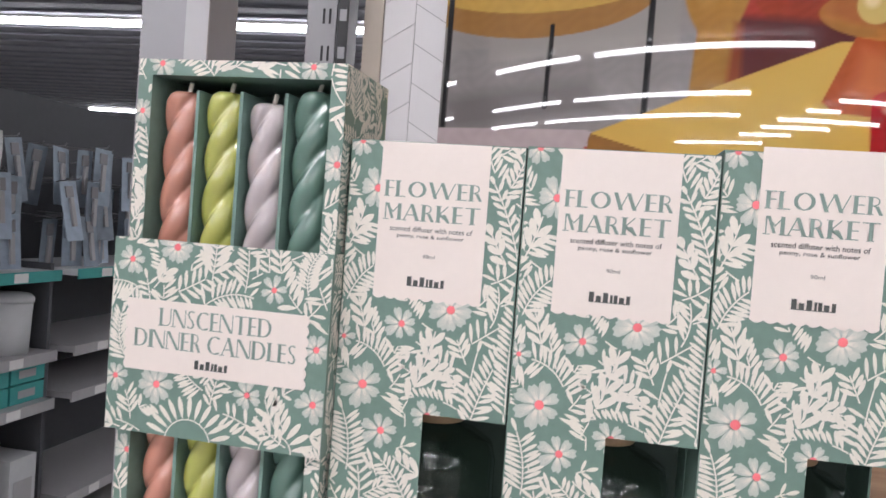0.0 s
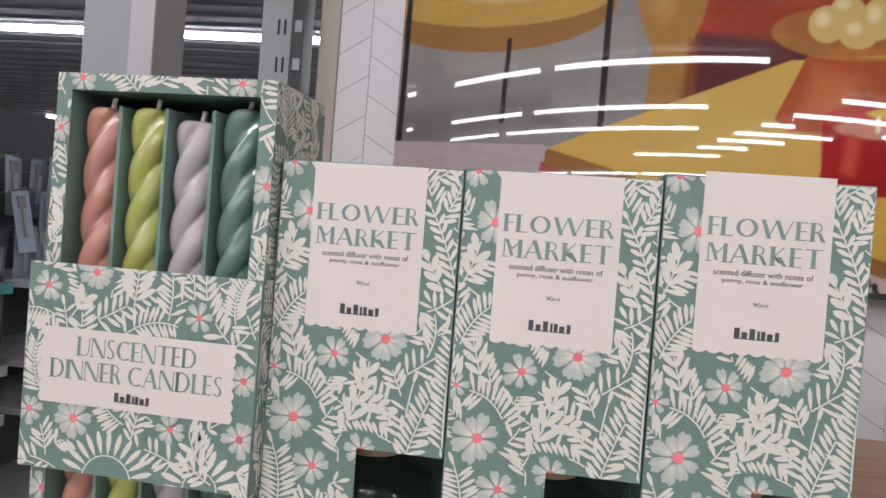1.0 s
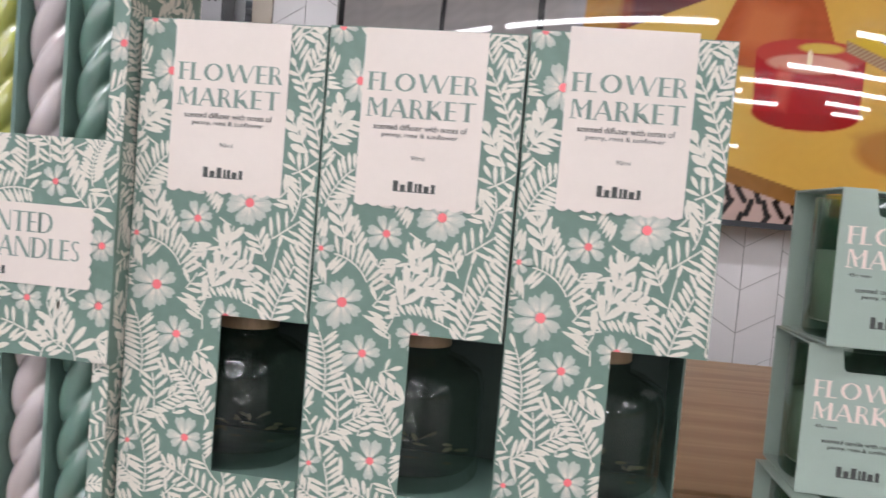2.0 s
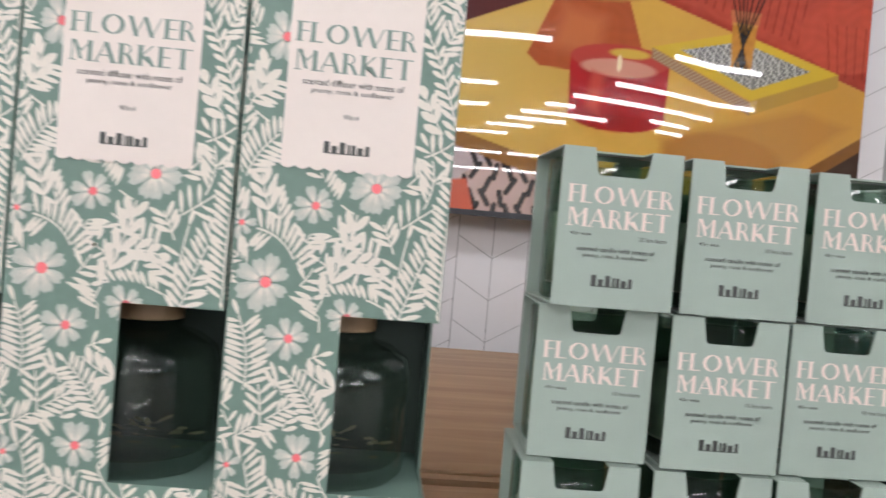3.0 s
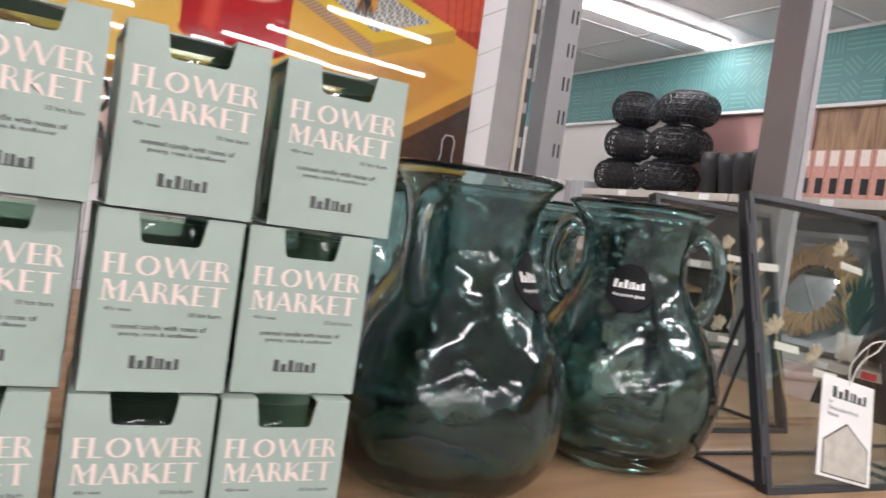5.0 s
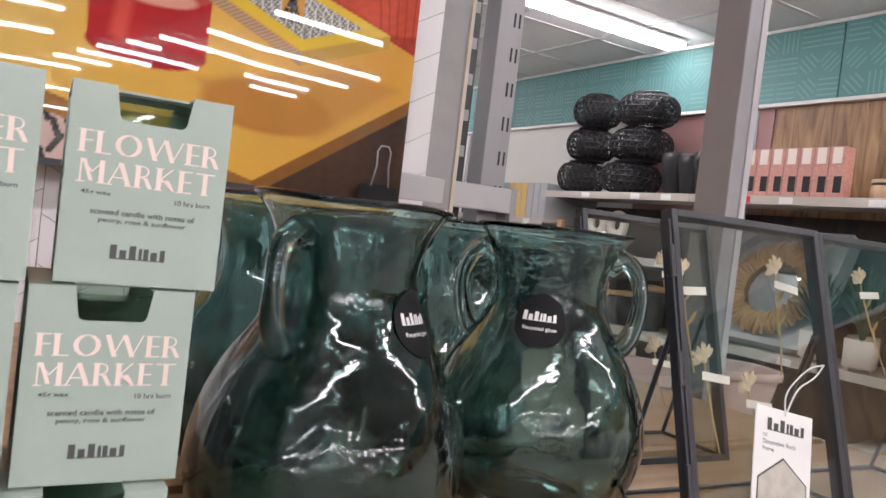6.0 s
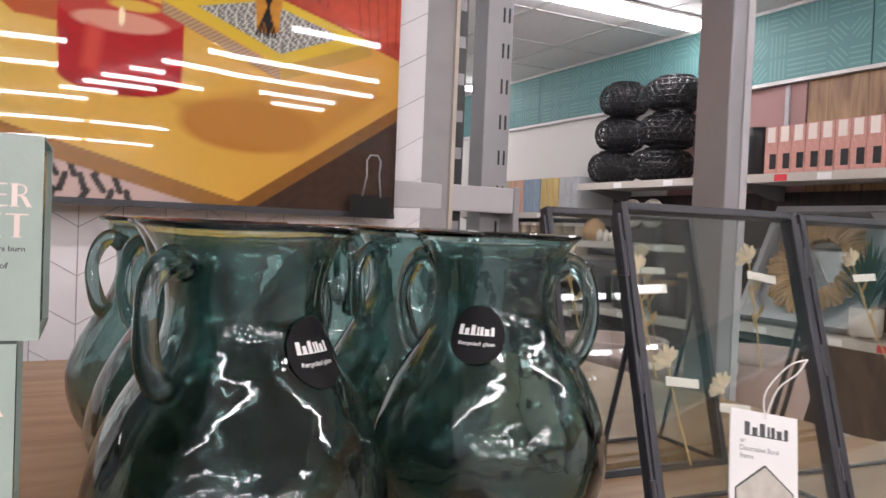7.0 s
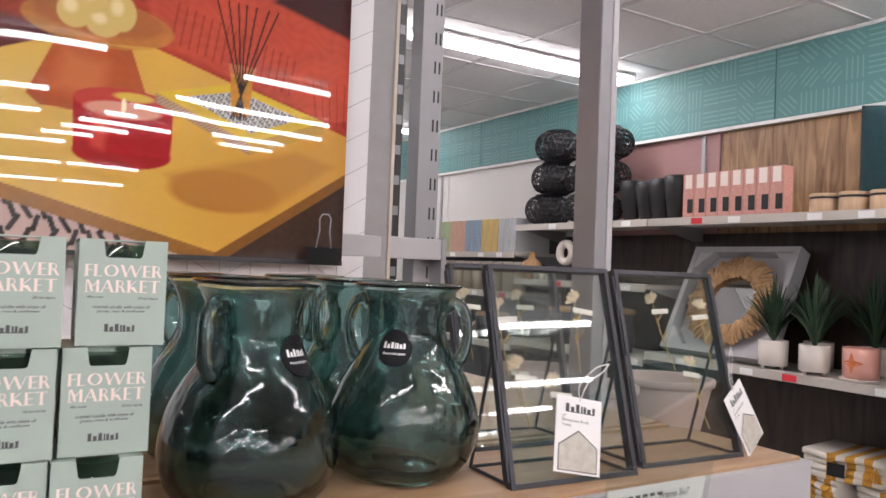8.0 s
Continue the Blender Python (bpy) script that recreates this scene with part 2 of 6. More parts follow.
def lettering(text, width, height, m_parent, material, x, z, depth, bold=0.0, name="lettering", label=""):
    """Letters of the built-in font, width x height, centred at x, z on a face that looks to -y."""
    cu = bpy.data.curves.new("letters", "FONT")
    cu.body, cu.align_x, cu.align_y, cu.offset, cu.resolution_u = text, "CENTER", "CENTER", bold, 3
    tmp = bpy.data.objects.new("letters", cu)
    scene.collection.objects.link(tmp)
    bpy.context.view_layer.update()
    me = bpy.data.meshes.new_from_object(tmp.evaluated_get(bpy.context.evaluated_depsgraph_get()))
    bpy.data.objects.remove(tmp)
    co = np.empty(len(me.vertices) * 3, np.float32)
    me.vertices.foreach_get("co", co)
    co = co.reshape(-1, 3)
    lo, hi = co.min(0), co.max(0)
    out = np.zeros_like(co)
    out[:, 0] = ((co[:, 0] - lo[0]) / (hi[0] - lo[0]) - 0.5) * width + x
    out[:, 2] = ((co[:, 1] - lo[1]) / (hi[1] - lo[1]) - 0.5) * height + z
    out[:, 1] = -depth
    me.vertices.foreach_set("co", out.ravel())
    me.materials.clear()
    me.materials.append(material)
    return part(name, me, material, m_parent, label)


STROKES = {"F": "|", "L": "|", "E": "|", "R": "|r", "K": "|r", "D": "|)", "I": "|", "U": "|", "T": "i", "M": "m\\", "N": "n", "A": "a", "W": "w", "O": "o", "C": "c", "S": "s"}


def display_lettering(text, width, height, m_parent, material, x, z, depth, heavy=0.20):
    """A heading of strong contrast: hairline letters of the built-in font with heavy main strokes and small feet."""
    polys, pen, hair = [], 0.0, 0.045
    for ch in text:
        if ch == " ":
            pen += 0.32
            continue
        cu = bpy.data.curves.new("letters", "FONT")
        cu.body, cu.offset, cu.resolution_u = ch, -0.026, 3
        tmp = bpy.data.objects.new("letters", cu)
        scene.collection.objects.link(tmp)
        bpy.context.view_layer.update()
        me = bpy.data.meshes.new_from_object(tmp.evaluated_get(bpy.context.evaluated_depsgraph_get()))
        bpy.data.objects.remove(tmp)
        vs = [v.co for v in me.vertices]
        x0, x1 = min(v.x for v in vs), max(v.x for v in vs)
        y0, y1 = min(v.y for v in vs), max(v.y for v in vs)
        k = 1 / (y1 - y0)
        wide = (x1 - x0) * k
        faces = [[((vs[i].x - x0) * k, (vs[i].y - y0) * k) for i in p.vertices] for p in me.polygons]
        bpy.data.meshes.remove(me)
        glyph = [(q, 0) for q in faces]
        t = heavy

        def bar(xb, xt, zb=0.0, zt=1.0, w=t, lift=1):
            glyph.append(([(xb, zb), (xb + w, zb), (xt + w, zt), (xt, zt)], lift))

        def foot(xc, at):
            glyph.append(([(xc - t * 0.85, at), (xc + t * 0.85, at), (xc + t * 0.85, at + hair), (xc - t * 0.85, at + hair)], 2))
        for mk in STROKES[ch]:
            if mk == "|":
                bar(0, 0), foot(t / 2, 0), foot(t / 2, 1 - hair)
            elif mk == "i":
                bar(wide / 2 - t / 2, wide / 2 - t / 2), foot(wide / 2, 0)
            elif mk == "r":
                bar(wide - t * 0.9, wide * 0.42, 0, 0.48, t * 0.9)
            elif mk == "m":
                bar(wide - t, wide - t), foot(wide - t / 2, 0)
            elif mk == "\\":
                bar(wide * 0.5 - t * 0.5, 0.06, 0.08, 1.0, t * 0.8), foot(0.06, 0)
            elif mk == "n":
                bar(wide - t, 0, 0, 1), foot(0.04, 0)
            elif mk == "a":
                bar(wide - t, wide / 2 - t / 2), foot(0.03, 0), foot(wide - t / 2, 0)
            elif mk == "w":
                bar(wide * 0.27 - t / 2, 0, 0, 1), bar(wide * 0.73 - t / 2, wide * 0.5 - t / 2, 0, 1)
            else:
                # bowls: the hairline again, a little inwards, thickens the flanks alone
                for j, dx in enumerate((0.3, 0.6) if mk in "oc" else (0.25, 0.5)):
                    for q in faces:
                        glyph.append(([(u + dx * t * (1 if u < wide / 2 else -1) * min(1, abs(u - wide / 2) * 4), v) for u, v in q], 1 + j))
        polys += [([(u + pen, v) for u, v in q], lift) for q, lift in glyph]
        pen += wide + 0.13
    span = max(u for q, _ in polys for u, v in q)
    bm = bmesh.new()
    for q, lift in polys:
        bm.faces.new([bm.verts.new((x + (u / span - 0.5) * width, -depth - 0.00001 * lift, z + (v - 0.5) * height)) for u, v in q])
    return part("lettering", bm, material, m_parent)


def bars(spec, depth):
    """Plain bars for small marks: rows of centre x, centre z, width, height."""
    return flat([[(x - w / 2, z - h / 2), (x + w / 2, z - h / 2), (x + w / 2, z + h / 2), (x - w / 2, z + h / 2)] for x, z, w, h in spec], depth)


def comb(x, z, w, h, depth):
    """The maker's mark as one plain shape: slim uneven blocks on a thin foot."""
    u, foot, step, line = x - w / 2, z - h / 2, w / 6.2, []
    for wide, tall in ((1.0, 0.95), (1.0, 0.62), (1.0, 0.95), (0.5, 0.80), (0.75, 0.80), (1.0, 0.62), (0.75, 0.80)):
        bw, top = wide * step * 0.70, foot + h * tall
        line += [(u, foot + h * 0.07), (u, top), (u + bw, top), (u + bw, foot + h * 0.07)]
        u += wide * step
    return [[(p[0], foot), (q[0], foot), q, p] for p, q in zip(line, line[1:]) if q[0] > p[0]]


def mark(x, z, w, h, depth):
    bm = flat(comb(x, z, w, h, depth), depth)
    bmesh.ops.remove_doubles(bm, verts=bm.verts, dist=0.00001)
    return bm


# ---------- the leaf-and-flower print ----------
def clip_rect(poly, x0, x1, z0, z1):
    for ax, lim, keep in ((0, x0, 1), (0, x1, -1), (1, z0, 1), (1, z1, -1)):
        out = []
        for a, b in zip(poly, poly[1:] + poly[:1]):
            ia, ib = keep * (a[ax] - lim) >= 0, keep * (b[ax] - lim) >= 0
            if ia:
                out.append(a)
            if ia != ib:
                f = (lim - a[ax]) / (b[ax] - a[ax])
                out.append((a[0] + f * (b[0] - a[0]), a[1] + f * (b[1] - a[1])))
        poly = out
        if len(poly) < 3:
            return []
    return poly


def leaf(x, z, ang, length, width):
    c, s = math.cos(ang), math.sin(ang)
    prof = [(0, 0), (0.18, 0.26), (0.48, 0.48), (0.78, 0.44), (0.95, 0.2), (1, -0.02), (0.9, -0.26), (0.7, -0.46), (0.42, -0.44), (0.18, -0.24)]
    return [(x + c * a * length - s * b * width, z + s * a * length + c * b * width) for a, b in prof]


def sprig(x, z, ang, length, bend, pairs, ll, lw, spread=0.9, taper=0.55):
    """A curved stem with paired leaves."""
    out, step = [], length / pairs
    for i in range(pairs):
        x2, z2 = x + step * math.cos(ang), z + step * math.sin(ang)
        nx, nz = -math.sin(ang) * 0.00032, math.cos(ang) * 0.00032
        out.append([(x + nx, z + nz), (x2 + nx, z2 + nz), (x2 - nx, z2 - nz), (x - nx, z - nz)])
        k = 1 - taper * i / pairs
        if i:
            for sgn in (1, -1):
                out.append(leaf(x, z, ang + sgn * spread + RNG.uniform(-0.1, 0.1), ll * k * RNG.uniform(0.9, 1.1), lw * k ** 0.5))
        x, z, ang = x2, z2, ang + bend / pairs
    out.append(leaf(x, z, ang, ll * 0.6, lw))
    return out


def bloom(x, z, r, turn=0.0, n=7):
    r = r * 0.88
    petals, veins = [], []
    for i in range(n):
        a = turn + math.tau * (i + RNG.uniform(-0.16, 0.16)) / n
        c, s = math.cos(a), math.sin(a)
        prof = [(0.14, -0.05), (0.48, -0.20), (0.78, -0.265), (0.97, -0.14), (0.90, 0.0), (1.0, 0.12), (0.80, 0.25), (0.48, 0.20), (0.14, 0.05)]
        k = r * RNG.uniform(0.82, 1.14)
        petals.append([(x + k * (c * p - s * q), z + k * (s * p + c * q)) for p, q in prof])
        for q0, q1, e in ((-0.04, -0.155, 0.86), (-0.02, -0.075, 0.93), (0.0, 0.0, 0.92), (0.02, 0.075, 0.93), (0.04, 0.155, 0.86)):
            w = 0.020
            veins.append([(x + k * (c * p - s * q), z + k * (s * p + c * q)) for p, q in ((0.2, q0 - w), (e, q1), (0.2, q0 + w))])
    eye = [(x + 0.20 * r * math.cos(math.tau * i / 10) + 0.0003, z + 0.20 * r * math.sin(math.tau * i / 10)) for i in range(10)]
    return petals, veins, eye


def print_on(parent, regions, sprigs, blooms, leaves, m=None, depth=0.00012):
    """Lays the print on the rectangles of a face as flat pieces, in layers a tenth of a millimetre apart."""
    lv, pt, vn, ey = list(leaves), [], [], []
    for s_ in sprigs:
        lv += sprig(*s_)
    for b_ in blooms:
        p, v, e = bloom(*b_)
        pt, vn, ey = pt + p, vn + v, ey + [e]
    blooms = list(blooms)
    layers = (("leaf_print", lv, M_PRINT, 0), ("petal_print", pt, M_PETAL, 1), ("vein_print", vn, M_PRINT, 2), ("flower_eye", ey, M_PINK, 3))
    for nm, polys, material, k in layers:
        if nm == "petal_print":
            bm = bmesh.new()
            for i_, p_ in enumerate(polys):
                flat([q for q in (clip_rect(p_, *r) for r in regions) if q], depth * (1 + k) + 0.000008 * (i_ % 7), bm)
        elif nm == "leaf_print":
            bm = bmesh.new()
            for i_, p_ in enumerate(polys):
                flat([q for q in (clip_rect(p_, *r) for r in regions) if q], depth + 0.000004 * (i_ % 23), bm)
        else:
            bm = flat([q for p_ in polys for q in (clip_rect(p_, *r) for r in regions) if q], depth * (1 + k))
        tagged(part(nm, bm, material, parent, m=m), kind="stuff")


def scalloped(x0, x1, z0, z1, n, side):
    """A label with small scallops along its foot ('foot') or its two ends ('ends')."""
    pts = []
    if side == "foot":
        for i in range(n * 6 + 1):
            f = i / (n * 6)
            pts.append((x0 + f * (x1 - x0), z0 - 0.0011 * abs(math.sin(math.pi * f * n))))
        return pts + [(x1, z1), (x0, z1)]
    for i in range(n * 6 + 1):
        f = i / (n * 6)
        pts.append((x1 + 0.0011 * abs(math.sin(math.pi * f * n)), z0 + f * (z1 - z0)))
    for i in range(n * 6 + 1):
        f = 1 - i / (n * 6)
        pts.append((x0 - 0.0011 * abs(math.sin(math.pi * f * n)), z0 + f * (z1 - z0)))
    return pts


# ---------- the shop's shell ----------
def shell():
    solid("floor", bx(-9, 3.9, -10, 14, FLOOR - 0.1, FLOOR), M_FLOORING, "grey shop floor", "floor", G, kind="structure")
    bm = bx(-9, 0.3, 0.9, 14, CEIL - 0.005, CEIL + 0.09)
    for i in range(60):
        bx(-9, 0.3, 0.92 + i * 0.21, 1.02 + i * 0.21, CEIL - 0.022, CEIL - 0.004, bm=bm)
    solid("ceiling_west", bm, M_CEILWEST, "dark grey ribbed ceiling over the aisle", "ceiling", G, kind="structure")
    bm = bx(0.3, 3.9, -10, 14, CEIL, CEIL + 0.1)
    bx(-9, 0.3, -10, 0.9, CEIL, CEIL + 0.1, bm=bm)
    solid("ceiling", bm, M_CEIL, "pale suspended ceiling", "ceiling", G, kind="structure")
    bm = bmesh.new()
    for i in range(15, 22):
        bx(-8.7 + i * 0.6, -8.675 + i * 0.6, -10, 14, CEIL - 0.006, CEIL + 0.01, bm=bm)
    for i in range(40):
        bx(0.31, 3.77, -9.9 + i * 0.6, -9.875 + i * 0.6, CEIL - 0.005, CEIL + 0.01, bm=bm)
    solid("ceiling_grid", bm, M_CEILBAR, "pale metal grid of the suspended ceiling", "ceiling", G, kind="structure")
    for nm, c in (("wall_west", (-9.1, -9, -10, 14)), ("wall_south", (-9, 3.78, -10.1, -10)), ("wall_north", (-9, 3.78, 14, 14.1))):
        solid(nm, bx(*c, FLOOR, CEIL), M_WALLPANEL, "plain shop wall", "wall", G, kind="structure")
    wall = solid("wall_east", bx(3.78, 3.9, -10, 14, FLOOR, CEIL), M_WALLPANEL, "white shop wall behind the shelving", "wall", G, kind="structure")
    # boards on the wall above the shelving
    y0 = -10
    for y1, material, lab in ((-0.4, M_RUSTIC, "rustic wooden board"), (1.1, M_RUSTIC, "rustic wooden board"), (2.346, M_RUSTIC, "rustic wooden board"), (3.30, M_PINKBOARD, "dusky pink board"), (5.2, M_WALLPANEL, ""), (8, M_WALLPANEL, ""), (14, M_WALLPANEL, "")):
        part("wall_board", bx(3.765, 3.78, y0 + 0.006, y1 - 0.006, 0.40, 0.965), material, wall, lab)
        y0 = y1
    y0 = -10
    for y1 in (-2.5, -0.2, 2.0, 4.69, 7.4, 10.1, 14):
        band = part("frieze_board", bx(3.74, 3.78, y0 + 0.003, y1 - 0.003, 0.985, CEIL - 0.022), M_TEAL, wall, "teal board with pale line pattern")
        if 1 < y1 < 8:
            bm = bmesh.new()
            rr = random.Random(int(y1 * 10))
            cell = 0.115
            for i in range(int((y1 - y0) / cell)):
                for j in range(3):
                    cy, cz = y0 + (i + 0.5) * cell, 0.985 + (j + 0.5) * 0.125
                    dirs = rr.choice((0, 45, 90, 135))
                    a = radians(dirs)
                    for k in (-1.5, -0.5, 0.5, 1.5):
                        oy, oz = -math.sin(a) * k * 0.026, math.cos(a) * k * 0.026
                        ln = 0.053 - (abs(k) * 0.012 if dirs in (45, 135) else 0)
                        hy, hz, ty, tz = math.cos(a) * ln, math.sin(a) * ln, -math.sin(a) * 0.004, math.cos(a) * 0.004
                        vs = [bm.verts.new((3.7385, min(max(cy + oy + p * hy + q * ty, y0 + 0.004), y1 - 0.004), min(max(cz + oz + p * hz + q * tz, 0.99), CEIL - 0.024))) for p, q in ((-1, -1), (1, -1), (1, 1), (-1, 1))]
                        bm.faces.new(vs)
            part("line_pattern", bm, M_TEALLINE, band)
        y0 = y1
    for z0, z1 in ((0.967, 0.985), (CEIL - 0.022, CEIL - 0.006)):
        part("trim", bx(3.73, 3.78, -10, 14, z0, z1), M_WHITE, wall, "white trim strip")


def lights():
    group = "rows of ceiling strip lights"

    def strip(y, x0, x1, w, tube, made={}):
        """One strip light from x0 to x1 under the ceiling; strips of one size share their meshes."""
        low = 0.022 if x1 < 0.8 and y > 1 else 0.006
        m = G @ Matrix.Translation(((x0 + x1) / 2, y, CEIL - low))
        h, key = (x1 - x0) / 2, (round(x1 - x0, 3), w)
        if key in made:
            return copy_thing(made[key], m)
        ob = made[key] = thing("strip_light", "lit white fluorescent strip light under the ceiling", "ceiling light", m, group)
        part("housing", bx(-h - 0.01, h + 0.01, -w - 0.010, w + 0.010, -0.016, 0, 0.003), M_WHITE, ob)
        part("tube", bx(-h, h, -w, w, -0.044, -0.0165, min(0.008, w * 0.5)), tube, ob, "glowing white tube")
        return ob

    # beyond the display
    for y, x1, n in ((2.95, 3.62, 2), (5.45, 3.62, 2), (8.2, 3.62, 2), (4.19, 0.56, 5), (8.4, -1.43, 3), (12.0, -1.13, 3)):
        for i in range(n):
            strip(y, x1 - 1.5 - i * 1.62, x1 - i * 1.62, 0.066 if y == 2.95 else 0.036, M_TUBE)
    # over the display and the aisle before it
    # unseen strips added for brightness and vase streaks; the last brightens the wall
    for y, x0, x1 in ((-1.0, 1.35, 3.6), (-1.0, -1.15, 0.42), (-1.0, -2.8, -1.3), (-1.0, -4.4, -2.9), (-1.0, -6.0, -4.5), (0.8, 2.17, 3.67)):
        strip(y, x0, x1, 0.026, M_FILL)
    # two unseen strips far to the west, added with no known fitting there
    for i in range(2, 4):
        strip(0.2, -2.23 - 1.62 * i, -0.73 - 1.62 * i, 0.017, M_TUBETHIN)
    for y, x0, x1 in ((-2.6, 2.09, 2.9), (-2.7, -1.28, 0.80), (-2.7, -3.4, -1.45), (-3.5, 1.75, 3.5), (-3.9, -2.0, 0.30), (-3.9, -4.5, -2.2), (-4.05, 1.35, 3.5), (-4.45, 1.03, 1.47),
                      (-4.55, 2.7, 3.4), (-4.7, -2.85, 0.2), (-4.7, -4.8, -3.0), (-4.85, 0.72, 2.1), (-4.95, 2.98, 3.5), (-5.2, 0.5, 1.5), (-5.6, 0.2, 1.0), (-6.1, -0.9, 0.6)):
        strip(y, x0, x1, 0.0115, M_TUBETHIN)
    # two more rows far south, added to make up the light level
    for y in (-7.6, -9.4):
        for i in range(6):
            strip(y, 2.2 - 1.5 - i * 1.62, 2.2 - i * 1.62, 0.017, M_TUBETHIN)


def posts():
    def upright(m, w, d, label, slots):
        ob = thing("shelving_upright", label, "upright", m, "grey shelving uprights")
        part("post", bx(-w / 2, w / 2, -d / 2, d / 2, FLOOR, CEIL - 0.007, 0.002), M_STEEL, ob)
        if slots:
            pair = bx(slots - 0.0061, slots - 0.0029, -d / 2 - 0.0006, -d / 2 + 0.004, -0.0105, 0.0105)
            bx(slots + 0.0029, slots + 0.0061, -d / 2 - 0.0006, -d / 2 + 0.004, -0.0105, 0.0105, bm=pair)
            slot = mesh_from(pair, "slot", M_SLOT)
            for k in range(-4, 22):
                part("slot", slot, M_SLOT, ob, m=Matrix.Translation((0, 0, S + 0.052 * k)))
        return ob
    upright(G @ Matrix.Translation((0.9235, 0.742, 0)), 0.044, 0.04, "grey steel slotted upright beside the tile board", 0.010)
    upright(G @ Matrix.Translation((-0.352, 0.742, 0)), 0.044, 0.04, "grey steel slotted upright beside the tile board", 0.008)
    for x in (0.857, -0.318):
        ob = thing("slotted_rail", "black slotted rail behind the tile board", "rail", G @ Matrix.Translation((x, 0.735, 0)))
        part("rail", bx(-0.008, 0.008, -0.02, 0.02, FLOOR, CEIL - 0.007), M_BLACKPLASTIC, ob)
        slot = mesh_from(bx(-0.005, 0.005, -0.0208, -0.018, -0.008, 0.008), "slot", M_STEEL)
        for k in range(-4, 22):
            part("slot", slot, M_STEEL, ob, m=Matrix.Translation((0, 0, S + 0.052 * k)))
    for x, y, w, d in ((0.9467, 0.3245, 0.01425, 0.0215), (-0.375, 0.41, 0.036, 0.03)):
        ob = thing("display_post", "square grey steel post of the display", "post", G @ Matrix.Translation((x, y, 0)), "grey display posts")
        part("post", bx(-w, w, -d, d, FLOOR, CEIL - 0.007, 0.002), M_STEEL, ob)
        part("edge_strip", bx(w * 0.35, w + 0.0002, -d - 0.0015, -d + 0.001, FLOOR, CEIL - 0.008), M_STEELLIGHT, ob, "lighter grey edge strip")
    ob = thing("cross_bar", "grey steel cross bar beside the poster", "bar", G @ Matrix.Translation((0.80, 0.70, 0.18)))
    part("bar", bx(-0.09, 0.14, -0.012, 0.012, -0.018, 0.018, 0.002), M_STEELLIGHT, ob)
    part("bracket", bx(0.136, 0.146, -0.014, 0.045, -0.06, 0.02, 0.002), M_STEEL, ob)


def tile_board():
    """A white board with a chevron of long narrow tiles."""
    ob = thing("tile_board", "white chevron tile board behind the poster", "backboard", Matrix.Translation((-0.0374, 0.022, 0)), kind="structure")
    part("board", bx(-0.272, 0.828, 0.690, 0.704, S - 0.25, 1.15), M_GROUT, ob, "grey jointed backing")
    part("board_edge", bx(0.828, 0.8335, 0.686, 0.704, S - 0.25, 1.15), M_EDGE, ob, "raw beige board edge")
    part("board_edge", bx(-0.300, -0.272, 0.686, 0.704, S - 0.25, 1.15), M_EDGE, ob, "raw beige board edge")
    # tiles: slanted parallelograms in upright columns, mirrored from column to column
    pitch, rise, tall, j = 0.046, 0.027, 0.055, 0.0011
    meshes = {}
    tiles, rest = [], bmesh.new()
    ncol = int(1.10 / pitch)
    for c in range(ncol):
        xa = -0.271 + c * pitch
        for k in range(-6, 22):
            z = S + k * tall + (tall * 0.5 if c % 4 in (1, 2) else 0)
            sgn = 1 if c % 2 == 0 else -1
            if z < S - 0.2 or z > 1.08:
                continue
            key = sgn
            near = z < 0.72 and (xa > 0.66 or xa < -0.12 or z < 0.2)
            pts = [(j / 2, (0 if sgn > 0 else rise) + j / 2), (pitch - j / 2, (rise if sgn > 0 else 0) + j / 2), (pitch - j / 2, (rise if sgn > 0 else 0) + tall - j / 2), (j / 2, (0 if sgn > 0 else rise) + tall - j / 2)]
            own = bmesh.new() if near else rest
            if near and key in meshes:
                tiles.append((meshes[key], xa, z))
                own.free()
                continue
            dx, dz = (0, 0) if near else (xa, z)
            f = [own.verts.new((u + dx, 0 if near else 0.6888, v + dz)) for u, v in pts]
            b = [own.verts.new((u + dx, 0.002 if near else 0.6902, v + dz)) for u, v in pts]
            own.faces.new(f)
            for i in range(4):
                own.faces.new((f[i], b[i], b[(i + 1) % 4], f[(i + 1) % 4]))
            if near:
                meshes[key] = mesh_from(own, "tile", M_TILE)
                tiles.append((meshes[key], xa, z))
    tagged(part("tile_field", rest, M_TILE, ob), kind="stuff")
    for me, xa, z in tiles[:300]:
        t = part("tile", me, M_TILE, ob)
        t.location = (xa, 0.6885, z)


